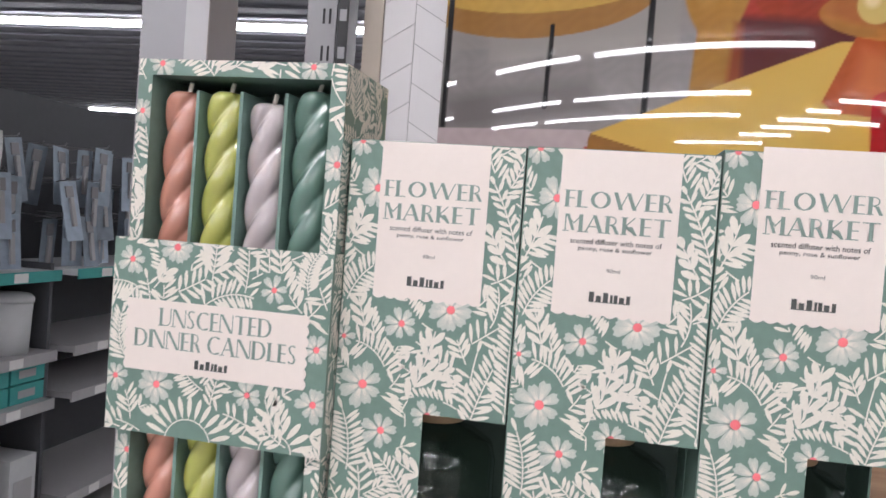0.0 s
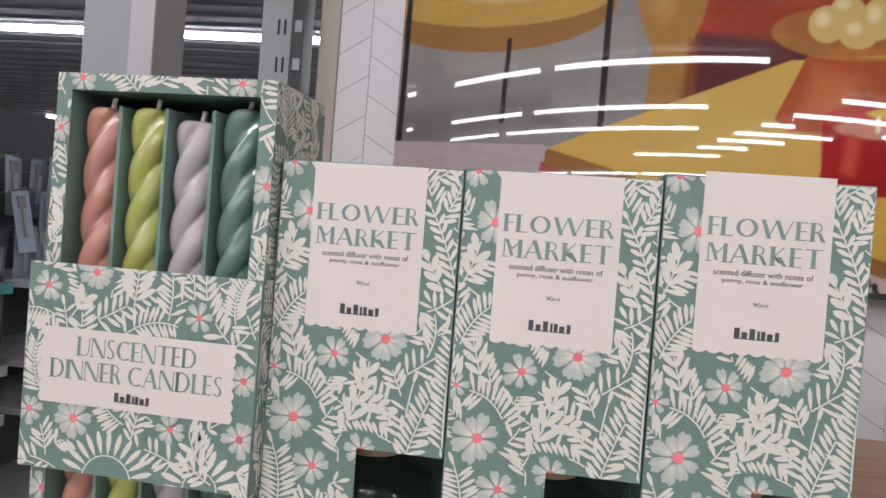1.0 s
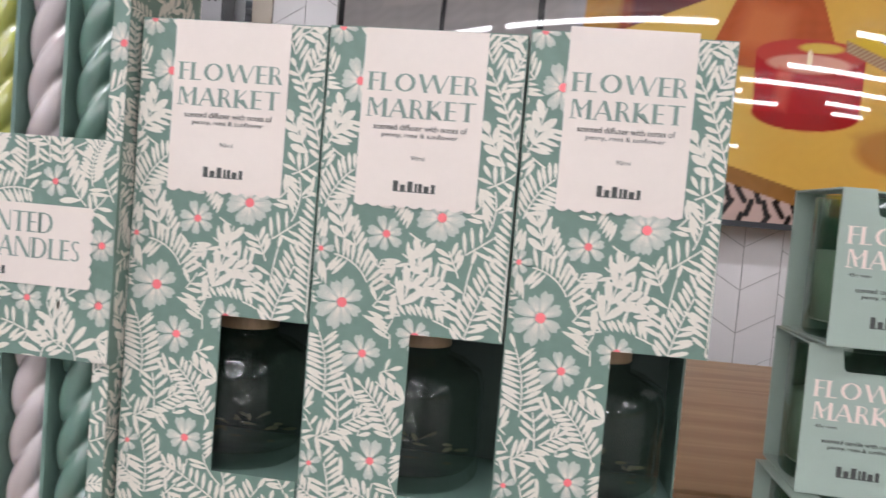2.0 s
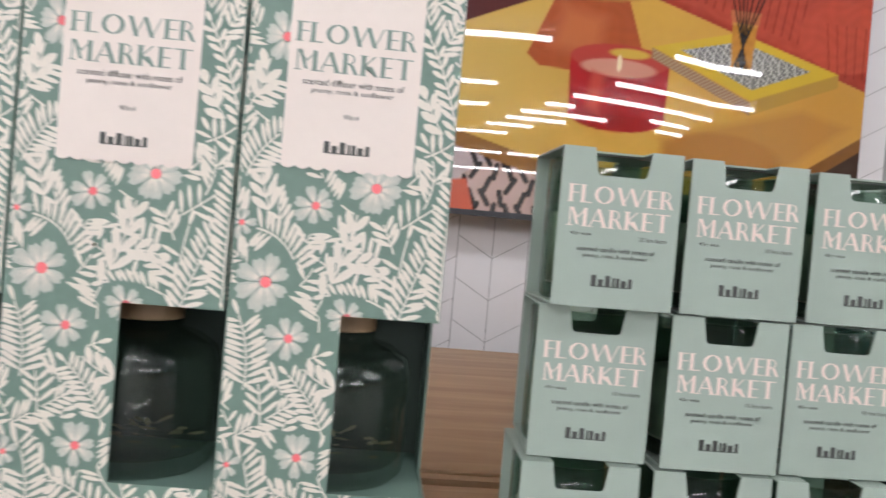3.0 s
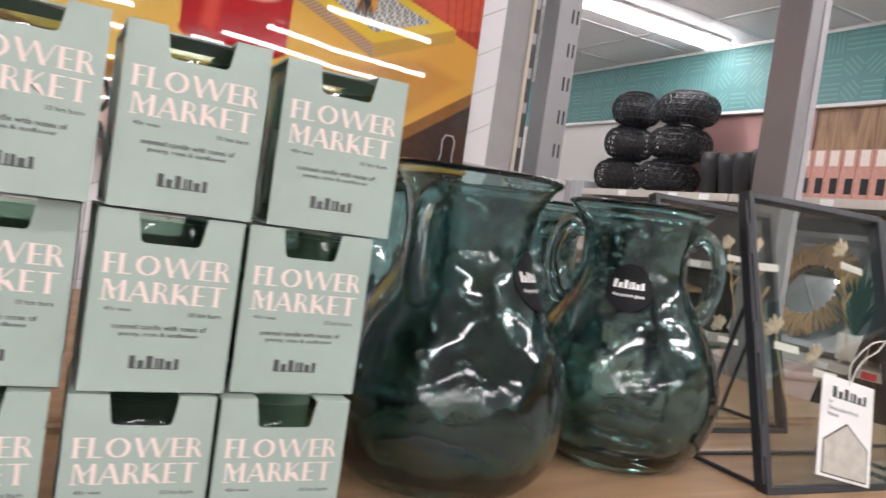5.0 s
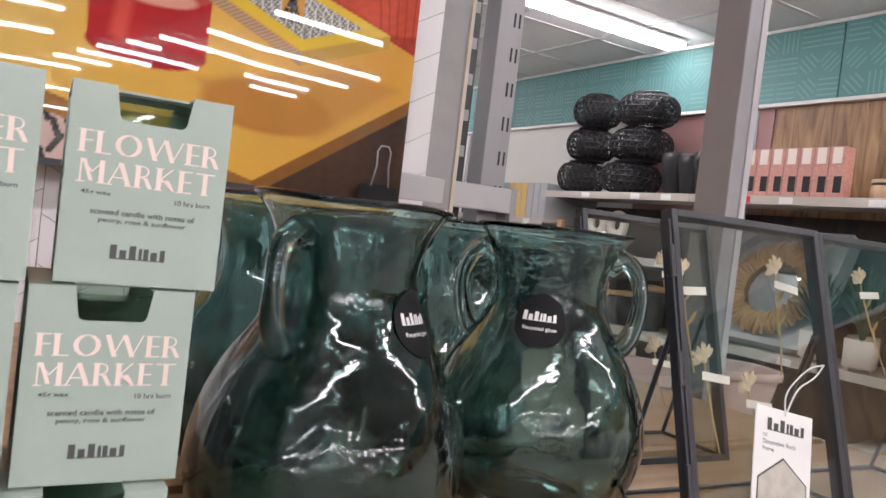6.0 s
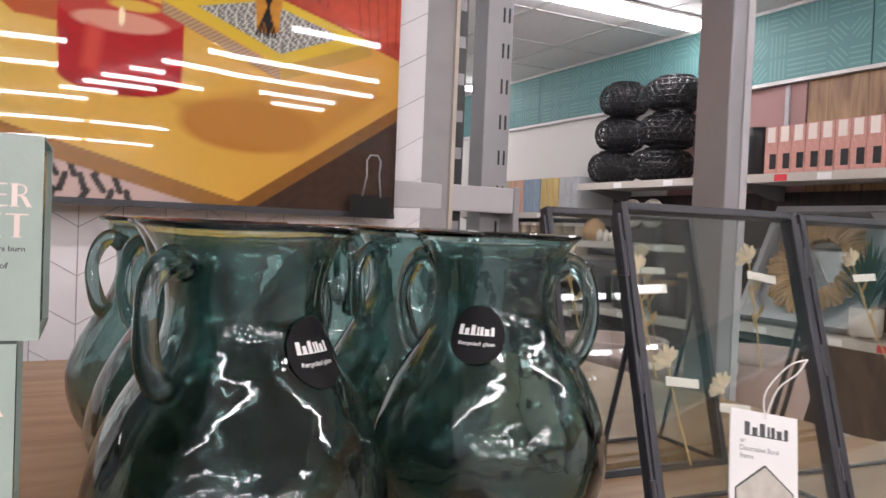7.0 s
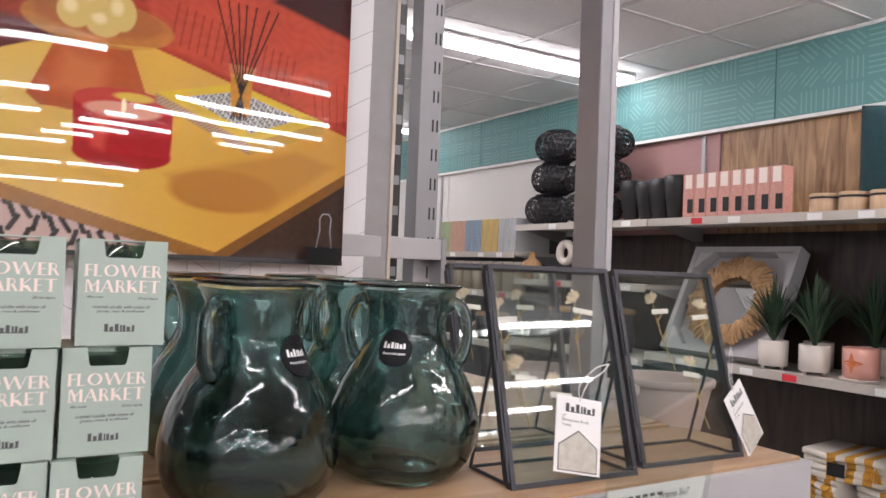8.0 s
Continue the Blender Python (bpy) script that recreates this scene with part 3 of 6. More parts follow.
# ---------- the poster ----------
def poster():
    nx, nz = 460, 330
    X0, X1, Z0, Z1 = -0.216, 0.703, 0.150, 0.78
    xs, zs = np.meshgrid(np.linspace(X0, X1, nx), np.linspace(Z0, Z1, nz))
    col = np.zeros((nz, nx, 3), np.float32)
    wx = xs
    xs = 0.245 + (xs - 0.245) * 0.95
    soft = 0.0012

    def paint(mask, c, grain=0.0):
        k = np.clip(mask, 0, 1)[..., None]
        cc = np.array(c, np.float32)
        if grain:
            cc = cc * (1 + grain * (np.sin(xs * 170 + 3 * np.sin(zs * 90)) * np.sin(zs * 230 + 2 * np.sin(xs * 120))))[..., None]
        col[:] = col * (1 - k) + cc * k

    def poly(pts, s=soft):
        """How far inside a convex shape, as a soft mask."""
        d = np.full(xs.shape, 1e3)
        area = sum(a[0] * b[1] - b[0] * a[1] for a, b in zip(pts, pts[1:] + pts[:1]))
        sg = 1 if area > 0 else -1
        for a, b in zip(pts, pts[1:] + pts[:1]):
            ex, ez = b[0] - a[0], b[1] - a[1]
            d = np.minimum(d, sg * (ex * (zs - a[1]) - ez * (xs - a[0])) / math.hypot(ex, ez))
        return np.clip(d / s + 0.5, 0, 1)

    def oval(cx, cz, rx, rz, s=soft):
        return np.clip((1 - np.sqrt(((xs - cx) / rx) ** 2 + ((zs - cz) / rz) ** 2)) * min(rx, rz) / s + 0.5, 0, 1)

    def line(x0, z0, x1, z1, w):
        ex, ez = x1 - x0, z1 - z0
        ln = math.hypot(ex, ez)
        t = np.clip(((xs - x0) * ex + (zs - z0) * ez) / ln ** 2, 0, 1)
        return np.clip((w - np.hypot(xs - x0 - t * ex, zs - z0 - t * ez)) / soft + 0.5, 0, 1)

    paint(np.ones_like(xs), (0.25, 0.23, 0.225), 0.05)                                  # pale floor
    paint(poly([(-0.2, 0.41), (0.2, 0.43), (0.2, 0.8), (-0.2, 0.8)], 0.004), (0.27, 0.245, 0.235), 0.03)
    paint(poly([(-0.2, 0.30), (0.03, 0.33), (0.0, 0.37), (-0.2, 0.345)], 0.02), (0.17, 0.155, 0.15))
    paint(poly([(-0.13, 0.395), (0.10, 0.41), (0.10, 0.47), (-0.13, 0.45)], 0.006), (0.29, 0.265, 0.25))
    # chair with ochre seat and thin black legs
    paint(oval(-0.08, 0.487, 0.155, 0.062), (0.30, 0.15, 0.045), 0.05)
    paint(oval(-0.075, 0.503, 0.150, 0.045), (0.50, 0.31, 0.075), 0.05)
    paint(oval(-0.06, 0.505, 0.06, 0.014, 0.01), (0.72, 0.52, 0.24))
    for a in ((-0.188, 0.16, -0.184, 0.8, 0.0038), (-0.053, 0.335, -0.050, 0.44, 0.003), (0.066, 0.32, 0.068, 0.6, 0.0036)):
        paint(line(*a), (0.012, 0.012, 0.013))
    # red settee and cushions
    paint(poly([(0.12, 0.38), (0.70, 0.30), (0.70, 0.8), (0.12, 0.8)], 0.004), (0.36, 0.045, 0.028), 0.10)
    paint(poly([(0.17, 0.62), (0.53, 0.535), (0.60, 0.505), (0.70, 0.49), (0.70, 0.8), (0.17, 0.8)], 0.012), (0.050, 0.014, 0.014), 0.05)
    paint(poly([(0.36, 0.50), (0.52, 0.505), (0.56, 0.54), (0.54, 0.60), (0.36, 0.56)], 0.01), (0.47, 0.075, 0.045), 0.08)
    paint(poly([(0.40, 0.44), (0.60, 0.38), (0.70, 0.43), (0.70, 0.50), (0.45, 0.56), (0.38, 0.52)], 0.008), (0.46, 0.068, 0.038), 0.08)
    for k in range(16):
        x = 0.42 + k * 0.011
        paint(line(x, 0.445 - k * 0.003, x + 0.008, 0.50 - k * 0.003, 0.0012) * 0.5, (0.14, 0.018, 0.014))
    paint(oval(0.648, 0.415, 0.062, 0.046, 0.003), (0.50, 0.075, 0.04), 0.08)
    for k in range(7):
        paint(line(0.63 + k * 0.011, 0.365, 0.622 + k * 0.013, 0.43, 0.001) * 0.5, (0.16, 0.02, 0.015))
    paint(oval(0.27, 0.478, 0.092, 0.058, 0.003), (0.30, 0.045, 0.022), 0.10)
    paint(oval(0.27, 0.505, 0.05, 0.02, 0.015), (0.40, 0.075, 0.04))
    paint(poly([(0.155, 0.34), (0.30, 0.40), (0.31, 0.437), (0.155, 0.45)], 0.012), (0.10, 0.022, 0.022))
    # ochre pouffe
    paint(poly([(0.112, 0.30), (0.170, 0.30), (0.164, 0.45), (0.120, 0.45)], 0.003), (0.34, 0.17, 0.035), 0.06)
    paint(oval(0.138, 0.515, 0.040, 0.095, 0.003), (0.38, 0.19, 0.04), 0.06)
    paint(oval(0.128, 0.53, 0.018, 0.06, 0.012), (0.50, 0.29, 0.08))
    paint(poly([(0.150, 0.30), (0.172, 0.30), (0.168, 0.44), (0.160, 0.44)], 0.008), (0.22, 0.05, 0.02))
    # rug and dark floor under the table
    paint(poly([(-0.2, 0.1), (0.49, 0.1), (0.489, 0.165), (0.0, 0.306), (-0.2, 0.306)], 0.002), (0.44, 0.36, 0.36), 0.04)
    paint(poly([(0.49, 0.1), (0.70, 0.1), (0.70, 0.32), (0.489, 0.16)], 0.003), (0.045, 0.026, 0.020), 0.1)
    paint(poly([(0.10, 0.1), (0.49, 0.1), (0.489, 0.165), (0.24, 0.225), (0.20, 0.20)], 0.002), (0.48, 0.34, 0.30))
    for k in range(9):
        x = 0.205 + k * 0.021
        for q in range(5):
            paint(line(x + 0.006 * math.sin(q * 2.1 + k), 0.145 + q * 0.016, x + 0.010 * math.sin(q * 2.1 + k + 1.2), 0.161 + q * 0.016, 0.0030), (0.015, 0.012, 0.012))
    paint(poly([(0.12, 0.1), (0.225, 0.1), (0.20, 0.19), (0.16, 0.185)], 0.002), (0.55, 0.10, 0.05))
    paint(poly([(-0.01, 0.225), (0.16, 0.225), (0.20, 0.262), (0.0, 0.285)], 0.002), (0.36, 0.045, 0.03))
    # yellow table with a brown edge
    paint(poly([(0.003, 0.290), (0.489, 0.140), (0.72, 0.30), (0.72, 0.325), (0.40, 0.42), (0.006, 0.302)]), (0.20, 0.085, 0.022), 0.06)
    paint(poly([(0.003, 0.282), (0.489, 0.139), (0.489, 0.157), (0.006, 0.301)]), (0.27, 0.125, 0.032), 0.05)
    top = poly([(0.006, 0.302), (0.489, 0.158), (0.72, 0.318), (0.72, 0.337), (0.40, 0.432), (0.27, 0.418)])
    paint(top, (0.62, 0.36, 0.065), 0.015)
    paint(top * poly([(0.0, 0.30), (0.28, 0.21), (0.30, 0.43), (0.2, 0.42)], 0.12), (0.60, 0.40, 0.10))
    paint(top * np.clip((xs - 0.42) / 0.2, 0, 1) * 0.7, (0.55, 0.26, 0.045))
    paint(top * oval(0.50, 0.245, 0.075, 0.030, 0.006), (0.42, 0.17, 0.03))
    paint(top * poly([(0.42, 0.262), (0.45, 0.225), (0.56, 0.22), (0.66, 0.30), (0.60, 0.315)], 0.012) * 0.7, (0.42, 0.19, 0.04))
    # amber vessel with a bowl of fruit
    paint(poly([(0.257, 0.348), (0.272, 0.335), (0.36, 0.330), (0.398, 0.348), (0.372, 0.425), (0.287, 0.425)]), (0.40, 0.085, 0.025), 0.06)
    paint(poly([(0.285, 0.360), (0.34, 0.350), (0.345, 0.40), (0.296, 0.41)], 0.02), (0.52, 0.15, 0.05))
    paint(oval(0.335, 0.452, 0.088, 0.032) * 0.6, (0.50, 0.24, 0.045), 0.05)
    paint(oval(0.335, 0.460, 0.080, 0.024, 0.006) * 0.6, (0.30, 0.09, 0.035))
    for a in ((0.305, 0.462, 0.020, 0.022), (0.338, 0.452, 0.021, 0.018), (0.358, 0.470, 0.018, 0.025), (0.325, 0.480, 0.018, 0.016)):
        paint(oval(*a, 0.002), (0.58, 0.42, 0.14))
        paint(oval(a[0] - 0.005, a[1] + 0.006, a[2] * 0.4, a[3] * 0.4, 0.006), (0.75, 0.62, 0.32))
    # red glass candle
    paint(oval(0.3675, 0.283, 0.0585, 0.020), (0.33, 0.012, 0.012))
    paint(poly([(0.310, 0.283), (0.425, 0.283), (0.427, 0.352), (0.308, 0.352)]), (0.38, 0.012, 0.014), 0.05)
    paint(oval(0.3675, 0.352, 0.0595, 0.018), (0.44, 0.05, 0.035))
    paint(oval(0.366, 0.341, 0.045, 0.011, 0.002), (0.62, 0.28, 0.20))
    paint(oval(0.378, 0.360, 0.024, 0.006, 0.002), (0.62, 0.40, 0.06))
    paint(oval(0.366, 0.347, 0.003, 0.010), (0.9, 0.75, 0.5))
    paint(poly([(0.33, 0.29), (0.345, 0.285), (0.35, 0.33), (0.335, 0.335)], 0.008), (0.55, 0.06, 0.04))
    # yellow book
    paint(poly([(0.531, 0.302), (0.643, 0.350), (0.643, 0.367), (0.531, 0.322)]), (0.44, 0.26, 0.045))
    paint(poly([(0.404, 0.371), (0.404, 0.358), (0.531, 0.302), (0.531, 0.318)]), (0.30, 0.17, 0.09))
    for k in range(4):
        paint(line(0.406, 0.368 - k * 0.003, 0.531, 0.316 - k * 0.0035, 0.0006) * 0.6, (0.55, 0.42, 0.25))
    paint(poly([(0.404, 0.372), (0.531, 0.320), (0.643, 0.367), (0.510, 0.403)]), (0.62, 0.42, 0.035))
    cover = poly([(0.440, 0.372), (0.531, 0.334), (0.605, 0.366), (0.512, 0.392)])
    paint(cover, (0.16, 0.16, 0.15))
    paint(cover * np.clip(np.sin(xs * 900 + 4 * np.sin(zs * 500)) * np.sin(zs * 1100 + xs * 300) * 3, 0, 1), (0.55, 0.54, 0.48))
    # little reed bottle on the book
    paint(poly([(0.502, 0.360), (0.528, 0.360), (0.532, 0.415), (0.500, 0.415)]), (0.50, 0.22, 0.03), 0.1)
    paint(oval(0.515, 0.360, 0.013, 0.005), (0.40, 0.16, 0.02))
    paint(poly([(0.499, 0.412), (0.533, 0.412), (0.536, 0.43), (0.496, 0.43)]) * 0.4, (0.65, 0.30, 0.10))
    for dx in (-0.038, -0.022, -0.008, 0.004, 0.018, 0.036, 0.05):
        paint(line(0.515 - dx * 0.25, 0.352, 0.515 + dx, 0.52, 0.0011), (0.014, 0.012, 0.012))

    def bowed(x):
        u = np.minimum(x - 0.245, 0.25)
        return 0.2583 * u * u + 0.1291 * np.maximum(x - 0.495, 0)
    ys = 0.645 + bowed(wx) + 0.012 * (zs - 0.15)
    me = bpy.data.meshes.new("sheet")
    co = np.stack([wx, ys, zs], -1).reshape(-1, 3)
    i = np.arange((nz - 1) * nx).reshape(nz - 1, nx)[:, :-1]
    quads = np.stack([i, i + 1, i + nx + 1, i + nx], -1).reshape(-1, 4)
    me.vertices.add(len(co))
    me.vertices.foreach_set("co", co.astype(np.float32).ravel())
    me.loops.add(quads.size)
    me.loops.foreach_set("vertex_index", quads.astype(np.int32).ravel())
    me.polygons.add(len(quads))
    me.polygons.foreach_set("loop_start", np.arange(0, quads.size, 4, dtype=np.int32))
    me.update(calc_edges=True)
    att = me.color_attributes.new("ink", "FLOAT_COLOR", "POINT")
    att.data.foreach_set("color", np.concatenate([col.reshape(-1, 3), np.ones((len(co), 1), np.float32)], 1).astype(np.float32).ravel())
    me.shade_smooth()
    m = mat("glossy_print", (0.5, 0.5, 0.5), 0.07)
    nt = m.node_tree
    at = nt.nodes.new("ShaderNodeVertexColor")
    at.layer_name = "ink"
    b = nt.nodes["Principled BSDF"]
    nt.links.new(at.outputs[0], b.inputs["Base Color"])
    b.inputs["Roughness"].default_value = 0.015
    b.inputs["IOR"].default_value = 1.55
    me.materials.append(m)
    ob = thing("poster", "glossy poster of a yellow table with red candle and book", "poster")
    part("printed_sheet", me, m, ob, "glossy printed sheet, slightly bowed")
    bm = bmesh.new()
    rows = []
    for k in range(41):
        x = X0 + (X1 - X0) * k / 40
        y = 0.645 + float(bowed(x))
        rows.append([bm.verts.new((x, y + dy, z)) for dy, z in ((-0.002, Z0 - 0.004), (-0.002, Z0 + 0.003), (0.004, Z0 + 0.003), (0.004, Z0 - 0.004))])
    for a, c in zip(rows, rows[1:]):
        for q in range(4):
            bm.faces.new((a[q], a[(q + 1) % 4], c[(q + 1) % 4], c[q]))
    part("foot_rail", bm, M_BLACK, ob, "thin dark rail along the foot")
    # black spring clip on the corner
    clip = thing("bulldog_clip", "black bulldog clip with wire loops on the poster corner", "clip", Matrix.Translation((0.663, 0.676, 0.158)))
    bm = bmesh.new()
    prof = [(-0.012, 0.016), (-0.011, -0.012), (0.011, -0.012), (0.012, 0.016)]
    for sx in (-0.027, 0.027):
        [bm.verts.new((sx, y, z)) for y, z in prof]
    bm.verts.ensure_lookup_table()
    v = bm.verts
    for a in range(3):
        bm.faces.new((v[a], v[a + 1], v[a + 5], v[a + 4]))
    bmesh.ops.solidify(bm, geom=list(bm.faces), thickness=0.0015)
    part("jaw", bm, M_BLACKPLASTIC, clip)
    part("wire_loop", pipe([(-0.012, -0.013, 0.014), (-0.008, -0.016, 0.04), (-0.009, -0.017, 0.058), (-0.005, -0.0175, 0.065), (0.005, -0.0175, 0.065), (0.009, -0.017, 0.058), (0.008, -0.016, 0.04), (0.012, -0.013, 0.014)], 0.0012, 8), M_STEEL, clip, "steel wire loop", True)


# ---------- the display shelf ----------
def display_shelf():
    ob = thing("display_shelf", "oak shelf with a grey steel front lip", "shelf", G)
    for y0, y1 in ((0.004, 0.142), (0.176, 0.645)):
        part("plank", bx(-0.205, 0.925, y0, y1, S - 0.025, S, 0.0012), M_OAK, ob)
    # black strip fills the gap between the two planks
    part("groove_rail", bx(-0.205, 0.925, 0.142, 0.176, S - 0.026, S - 0.006), M_BLACKPLASTIC, ob, "black strip in the gap between the planks")
    for y in (0.149, 0.169):
        part("slat", bx(-0.205, 0.925, y - 0.0045, y + 0.0045, S - 0.008, S - 0.0015), M_OAK, ob)
    part("front_lip", bx(-0.205, 0.926, -0.003, 0.004, S - 0.075, S - 0.003, 0.001), M_STEELLIGHT, ob, "grey steel front lip")
    part("end_panel", bx(0.9252, 0.932, -0.003, 0.645, S - 0.075, S - 0.003, 0.001), M_STEELLIGHT, ob, "grey steel end panel")
    part("underside", bx(-0.205, 0.925, 0.004, 0.645, S - 0.07, S - 0.03), M_STEEL, ob)
    pt = thing("price_ticket", "white price ticket in a clear holder on the shelf lip", "price ticket", G @ pose(0.715, -0.006, S - 0.020, 10))
    part("holder", bx(-0.056, 0.062, -0.002, 0.0, -0.04, 0.040), M_PANE, pt, "clear plastic holder")
    part("paper", bx(-0.052, 0.058, 0.0002, 0.0008, -0.038, 0.022), M_PAPER, pt)
    part("small_print", bars([(-0.043 + k * 0.008, 0.0135, 0.0055, 0.0026) for k in range(7)], -0.0001), M_INK, pt)
    lettering("Frame 5x7", 0.034, 0.006, pt, M_INK, 0.02, 0.013, 0.0022, 0.01)
    lettering("8", 0.010, 0.016, pt, M_INK, 0.035, -0.006, 0.0022, 0.02)


shell()
lights()
posts()
tile_board()
poster()
display_shelf()


# ---------- printed packs ----------
def fill_print(x0, x1, z0, z1, blooms, step, keep_out=(), seed=1, own=()):
    """Fills a face with sprigs that keep clear of one another and of the blooms."""
    rr = random.Random(seed)
    taken, polys = [], []

    def free(q, mine):
        cx, cz = sum(p[0] for p in q) / len(q), sum(p[1] for p in q) / len(q)
        for bl in blooms:
            if math.hypot(cx - bl[0], cz - bl[1]) < bl[2] * 1.12:
                return None
        for k in keep_out:
            if k[0] < cx < k[1] and k[2] < cz < k[3]:
                return None
        for px, pz, owner in taken:
            if owner != mine and abs(px - cx) < 0.0024 and math.hypot(px - cx, pz - cz) < 0.0024:
                return None
        return cx, cz

    starts = [(s, True) for s in own]
    nx, nz = int((x1 - x0) / step) + 1, int((z1 - z0) / step) + 1
    grid = [(x0 + (i + rr.random()) * step, z0 + (j + rr.random()) * step) for i in range(nx) for j in range(nz)]
    rr.shuffle(grid)
    for gx, gz in grid:
        big = rr.random()
        if big < 0.7:
            starts.append(((gx, gz, rr.uniform(0.3, 2.8), rr.uniform(0.020, 0.036), rr.uniform(-1.3, 1.3), rr.randint(9, 13), rr.uniform(0.0070, 0.0105), rr.uniform(0.0017, 0.0022), rr.uniform(0.75, 1.2), 0.4), False))
        else:
            starts.append(((gx, gz, rr.uniform(0, 3.1), rr.uniform(0.018, 0.026), rr.uniform(-0.8, 0.8), 5, rr.uniform(0.008, 0.0105), rr.uniform(0.0028, 0.0035), 0.6, 0.3), False))
    for n, (s, _) in enumerate(starts):
        fresh = []
        for q in sprig(*s):
            c = free(q, n)
            if c:
                fresh.append((q, c))
        if len(fresh) < 7:
            continue
        for q, c in fresh:
            polys.append(q)
            taken.append((c[0], c[1], n))
    return polys


def curl_print(x, z, r, n, a0, a1, length, width):
    """A fan of leaves on a curled stem."""
    out = []
    for i in range(n):
        a = a0 + (a1 - a0) * i / (n - 1)
        out.append(leaf(x + r * math.cos(a), z + r * math.sin(a), a, length, width))
        b = a + (a1 - a0) / (n - 1)
        out.append([(x + r * math.cos(a), z + r * math.sin(a)), (x + r * math.cos(b), z + r * math.sin(b)), (x + (r - 0.0006) * math.cos(b), z + (r - 0.0006) * math.sin(b)), (x + (r - 0.0006) * math.cos(a), z + (r - 0.0006) * math.sin(a))])
    return out


def diffuser_box():
    W, H, D, XW, ZT, ZB, t = 0.0775, 0.221, 0.075, 0.0412, 0.1030, 0.0385, 0.0008
    ob = thing("diffuser_box", "green and cream floral diffuser box with a cut-out window", "box", group="floral diffuser boxes on the shelf")
    front = part("front_panel", plate([(0, 0), (W, 0), (W, ZB), (XW, ZB), (XW, ZT), (W, ZT), (W, H), (0, H)], 0, t), M_GREEN, ob)
    side_bm = plate([(t, 0), (D, 0), (D, H - t), (t, H - t), (t, ZT), (0.034, ZT), (0.034, ZB), (t, ZB)], 0, t)
    bmesh.ops.transform(side_bm, matrix=pose(W, 0, 0, 0, 0, 90), verts=side_bm.verts)
    side = part("side_panel", side_bm, M_GREEN, ob)
    part("side_panel", bx(0, t, t, D, 0, H - t), M_GREEN, ob)
    part("back_panel", bx(t, W - t, D - t, D, 0, H - t), M_GREEN, ob)
    part("lid_flap", bx(0, W, t, D, H - t, H), M_GREEN, ob)
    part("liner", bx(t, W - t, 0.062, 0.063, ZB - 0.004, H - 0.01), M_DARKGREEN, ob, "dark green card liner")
    part("tray", bx(t, W - t, t, 0.062, ZB - 0.003, ZB - 0.0012), M_INNERGREEN, ob, "green card tray under the bottle")
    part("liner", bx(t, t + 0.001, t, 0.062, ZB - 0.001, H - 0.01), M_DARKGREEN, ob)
    v = lambda u, d: (u / 100, H - d / 100)
    blooms = [(*v(1.35, 2.1), 0.0098, 0.3, 8), (*v(0.25, 8.75), 0.0062, 0.1, 6), (*v(2.85, 7.95), 0.0088, 0.2, 7), (*v(5.0, 7.15), 0.0108, 0.0, 9), (*v(1.27, 10.8), 0.0118, 0.4, 8), (*v(2.25, 12.75), 0.0094, 0.1, 7), (*v(0.5, 0.05), 0.008, 0, 7), (*v(4.3, 11.85), 0.0085, 0.2, 7), (*v(2.9, 17.0), 0.0092, 0.2, 7), (*v(0.4, 17.4), 0.006, 0.3, 6), (*v(1.4, 20.6), 0.01, 0.1, 8), (*v(5.6, 20.3), 0.0095, 0.4, 7)]
    lab = (0.0147, 0.0629, H - 0.0675, H)
    # fronds: foot across and down in millimetres, heading, length, bend, pairs, leaf length and width, spread, taper
    fronds = ((79, 56, 100, 42, 20, 11, 7.0, 2.0, 0.75, 0.2), (67, 24, 48, 22, 30, 8, 7.5, 2.0, 0.8, 0.3), (77, 113, 92, 44, -8, 17, 9.0, 1.9, 1.0, 0.25),
              (61, 123, 76, 48, -17, 18, 9.0, 1.9, 1.0, 0.3), (56, 114, 155, 22, 40, 10, 7.0, 1.9, 1.0, 0.4), (31, 119, 64, 40, 16, 6, 11.0, 3.5, 0.5, 0.2),
              (24, 105, 100, 30, 95, 15, 10.0, 1.9, 1.2, 0.3), (3, 71, 72, 26, -50, 12, 9.0, 1.9, 1.1, 0.3), (2, 47, 66, 24, 15, 5, 10.0, 3.6, 0.6, 0.2),
              (8, 147, 84, 27, 30, 12, 10.5, 1.9, 1.15, 0.3), (31, 141, 112, 26, -20, 5, 10.0, 3.3, 0.55, 0.2), (12, 200, 80, 32, 35, 13, 10.0, 1.9, 1.1, 0.3),
              (26, 186, 60, 24, 50, 6, 10.0, 3.2, 0.55, 0.2), (50, 213, 30, 28, 45, 12, 8.5, 1.9, 1.0, 0.35), (38, 162, 110, 26, 30, 11, 8.0, 1.9, 1.0, 0.3))
    own = [(u / 1000, H - d / 1000, radians(a), ln / 1000, radians(be), n, ll / 1000, lw / 1000, sp, ta) for u, d, a, ln, be, n, ll, lw, sp, ta in fronds]
    polys = fill_print(0, W, 0, H, blooms, 0.0055, (lab, (XW, W, ZB, ZT)), 5, own)
    print_on(front, [(0.0005, W - 0.0003, ZT, H - 0.0004), (0.0005, XW, ZB, ZT), (0.0005, W - 0.0003, 0.0005, ZB)], [], blooms, polys)
    polys = fill_print(0, D, 0, H, [(0.03, 0.17, 0.01), (0.055, 0.04, 0.009)], 0.0085, (), 9)
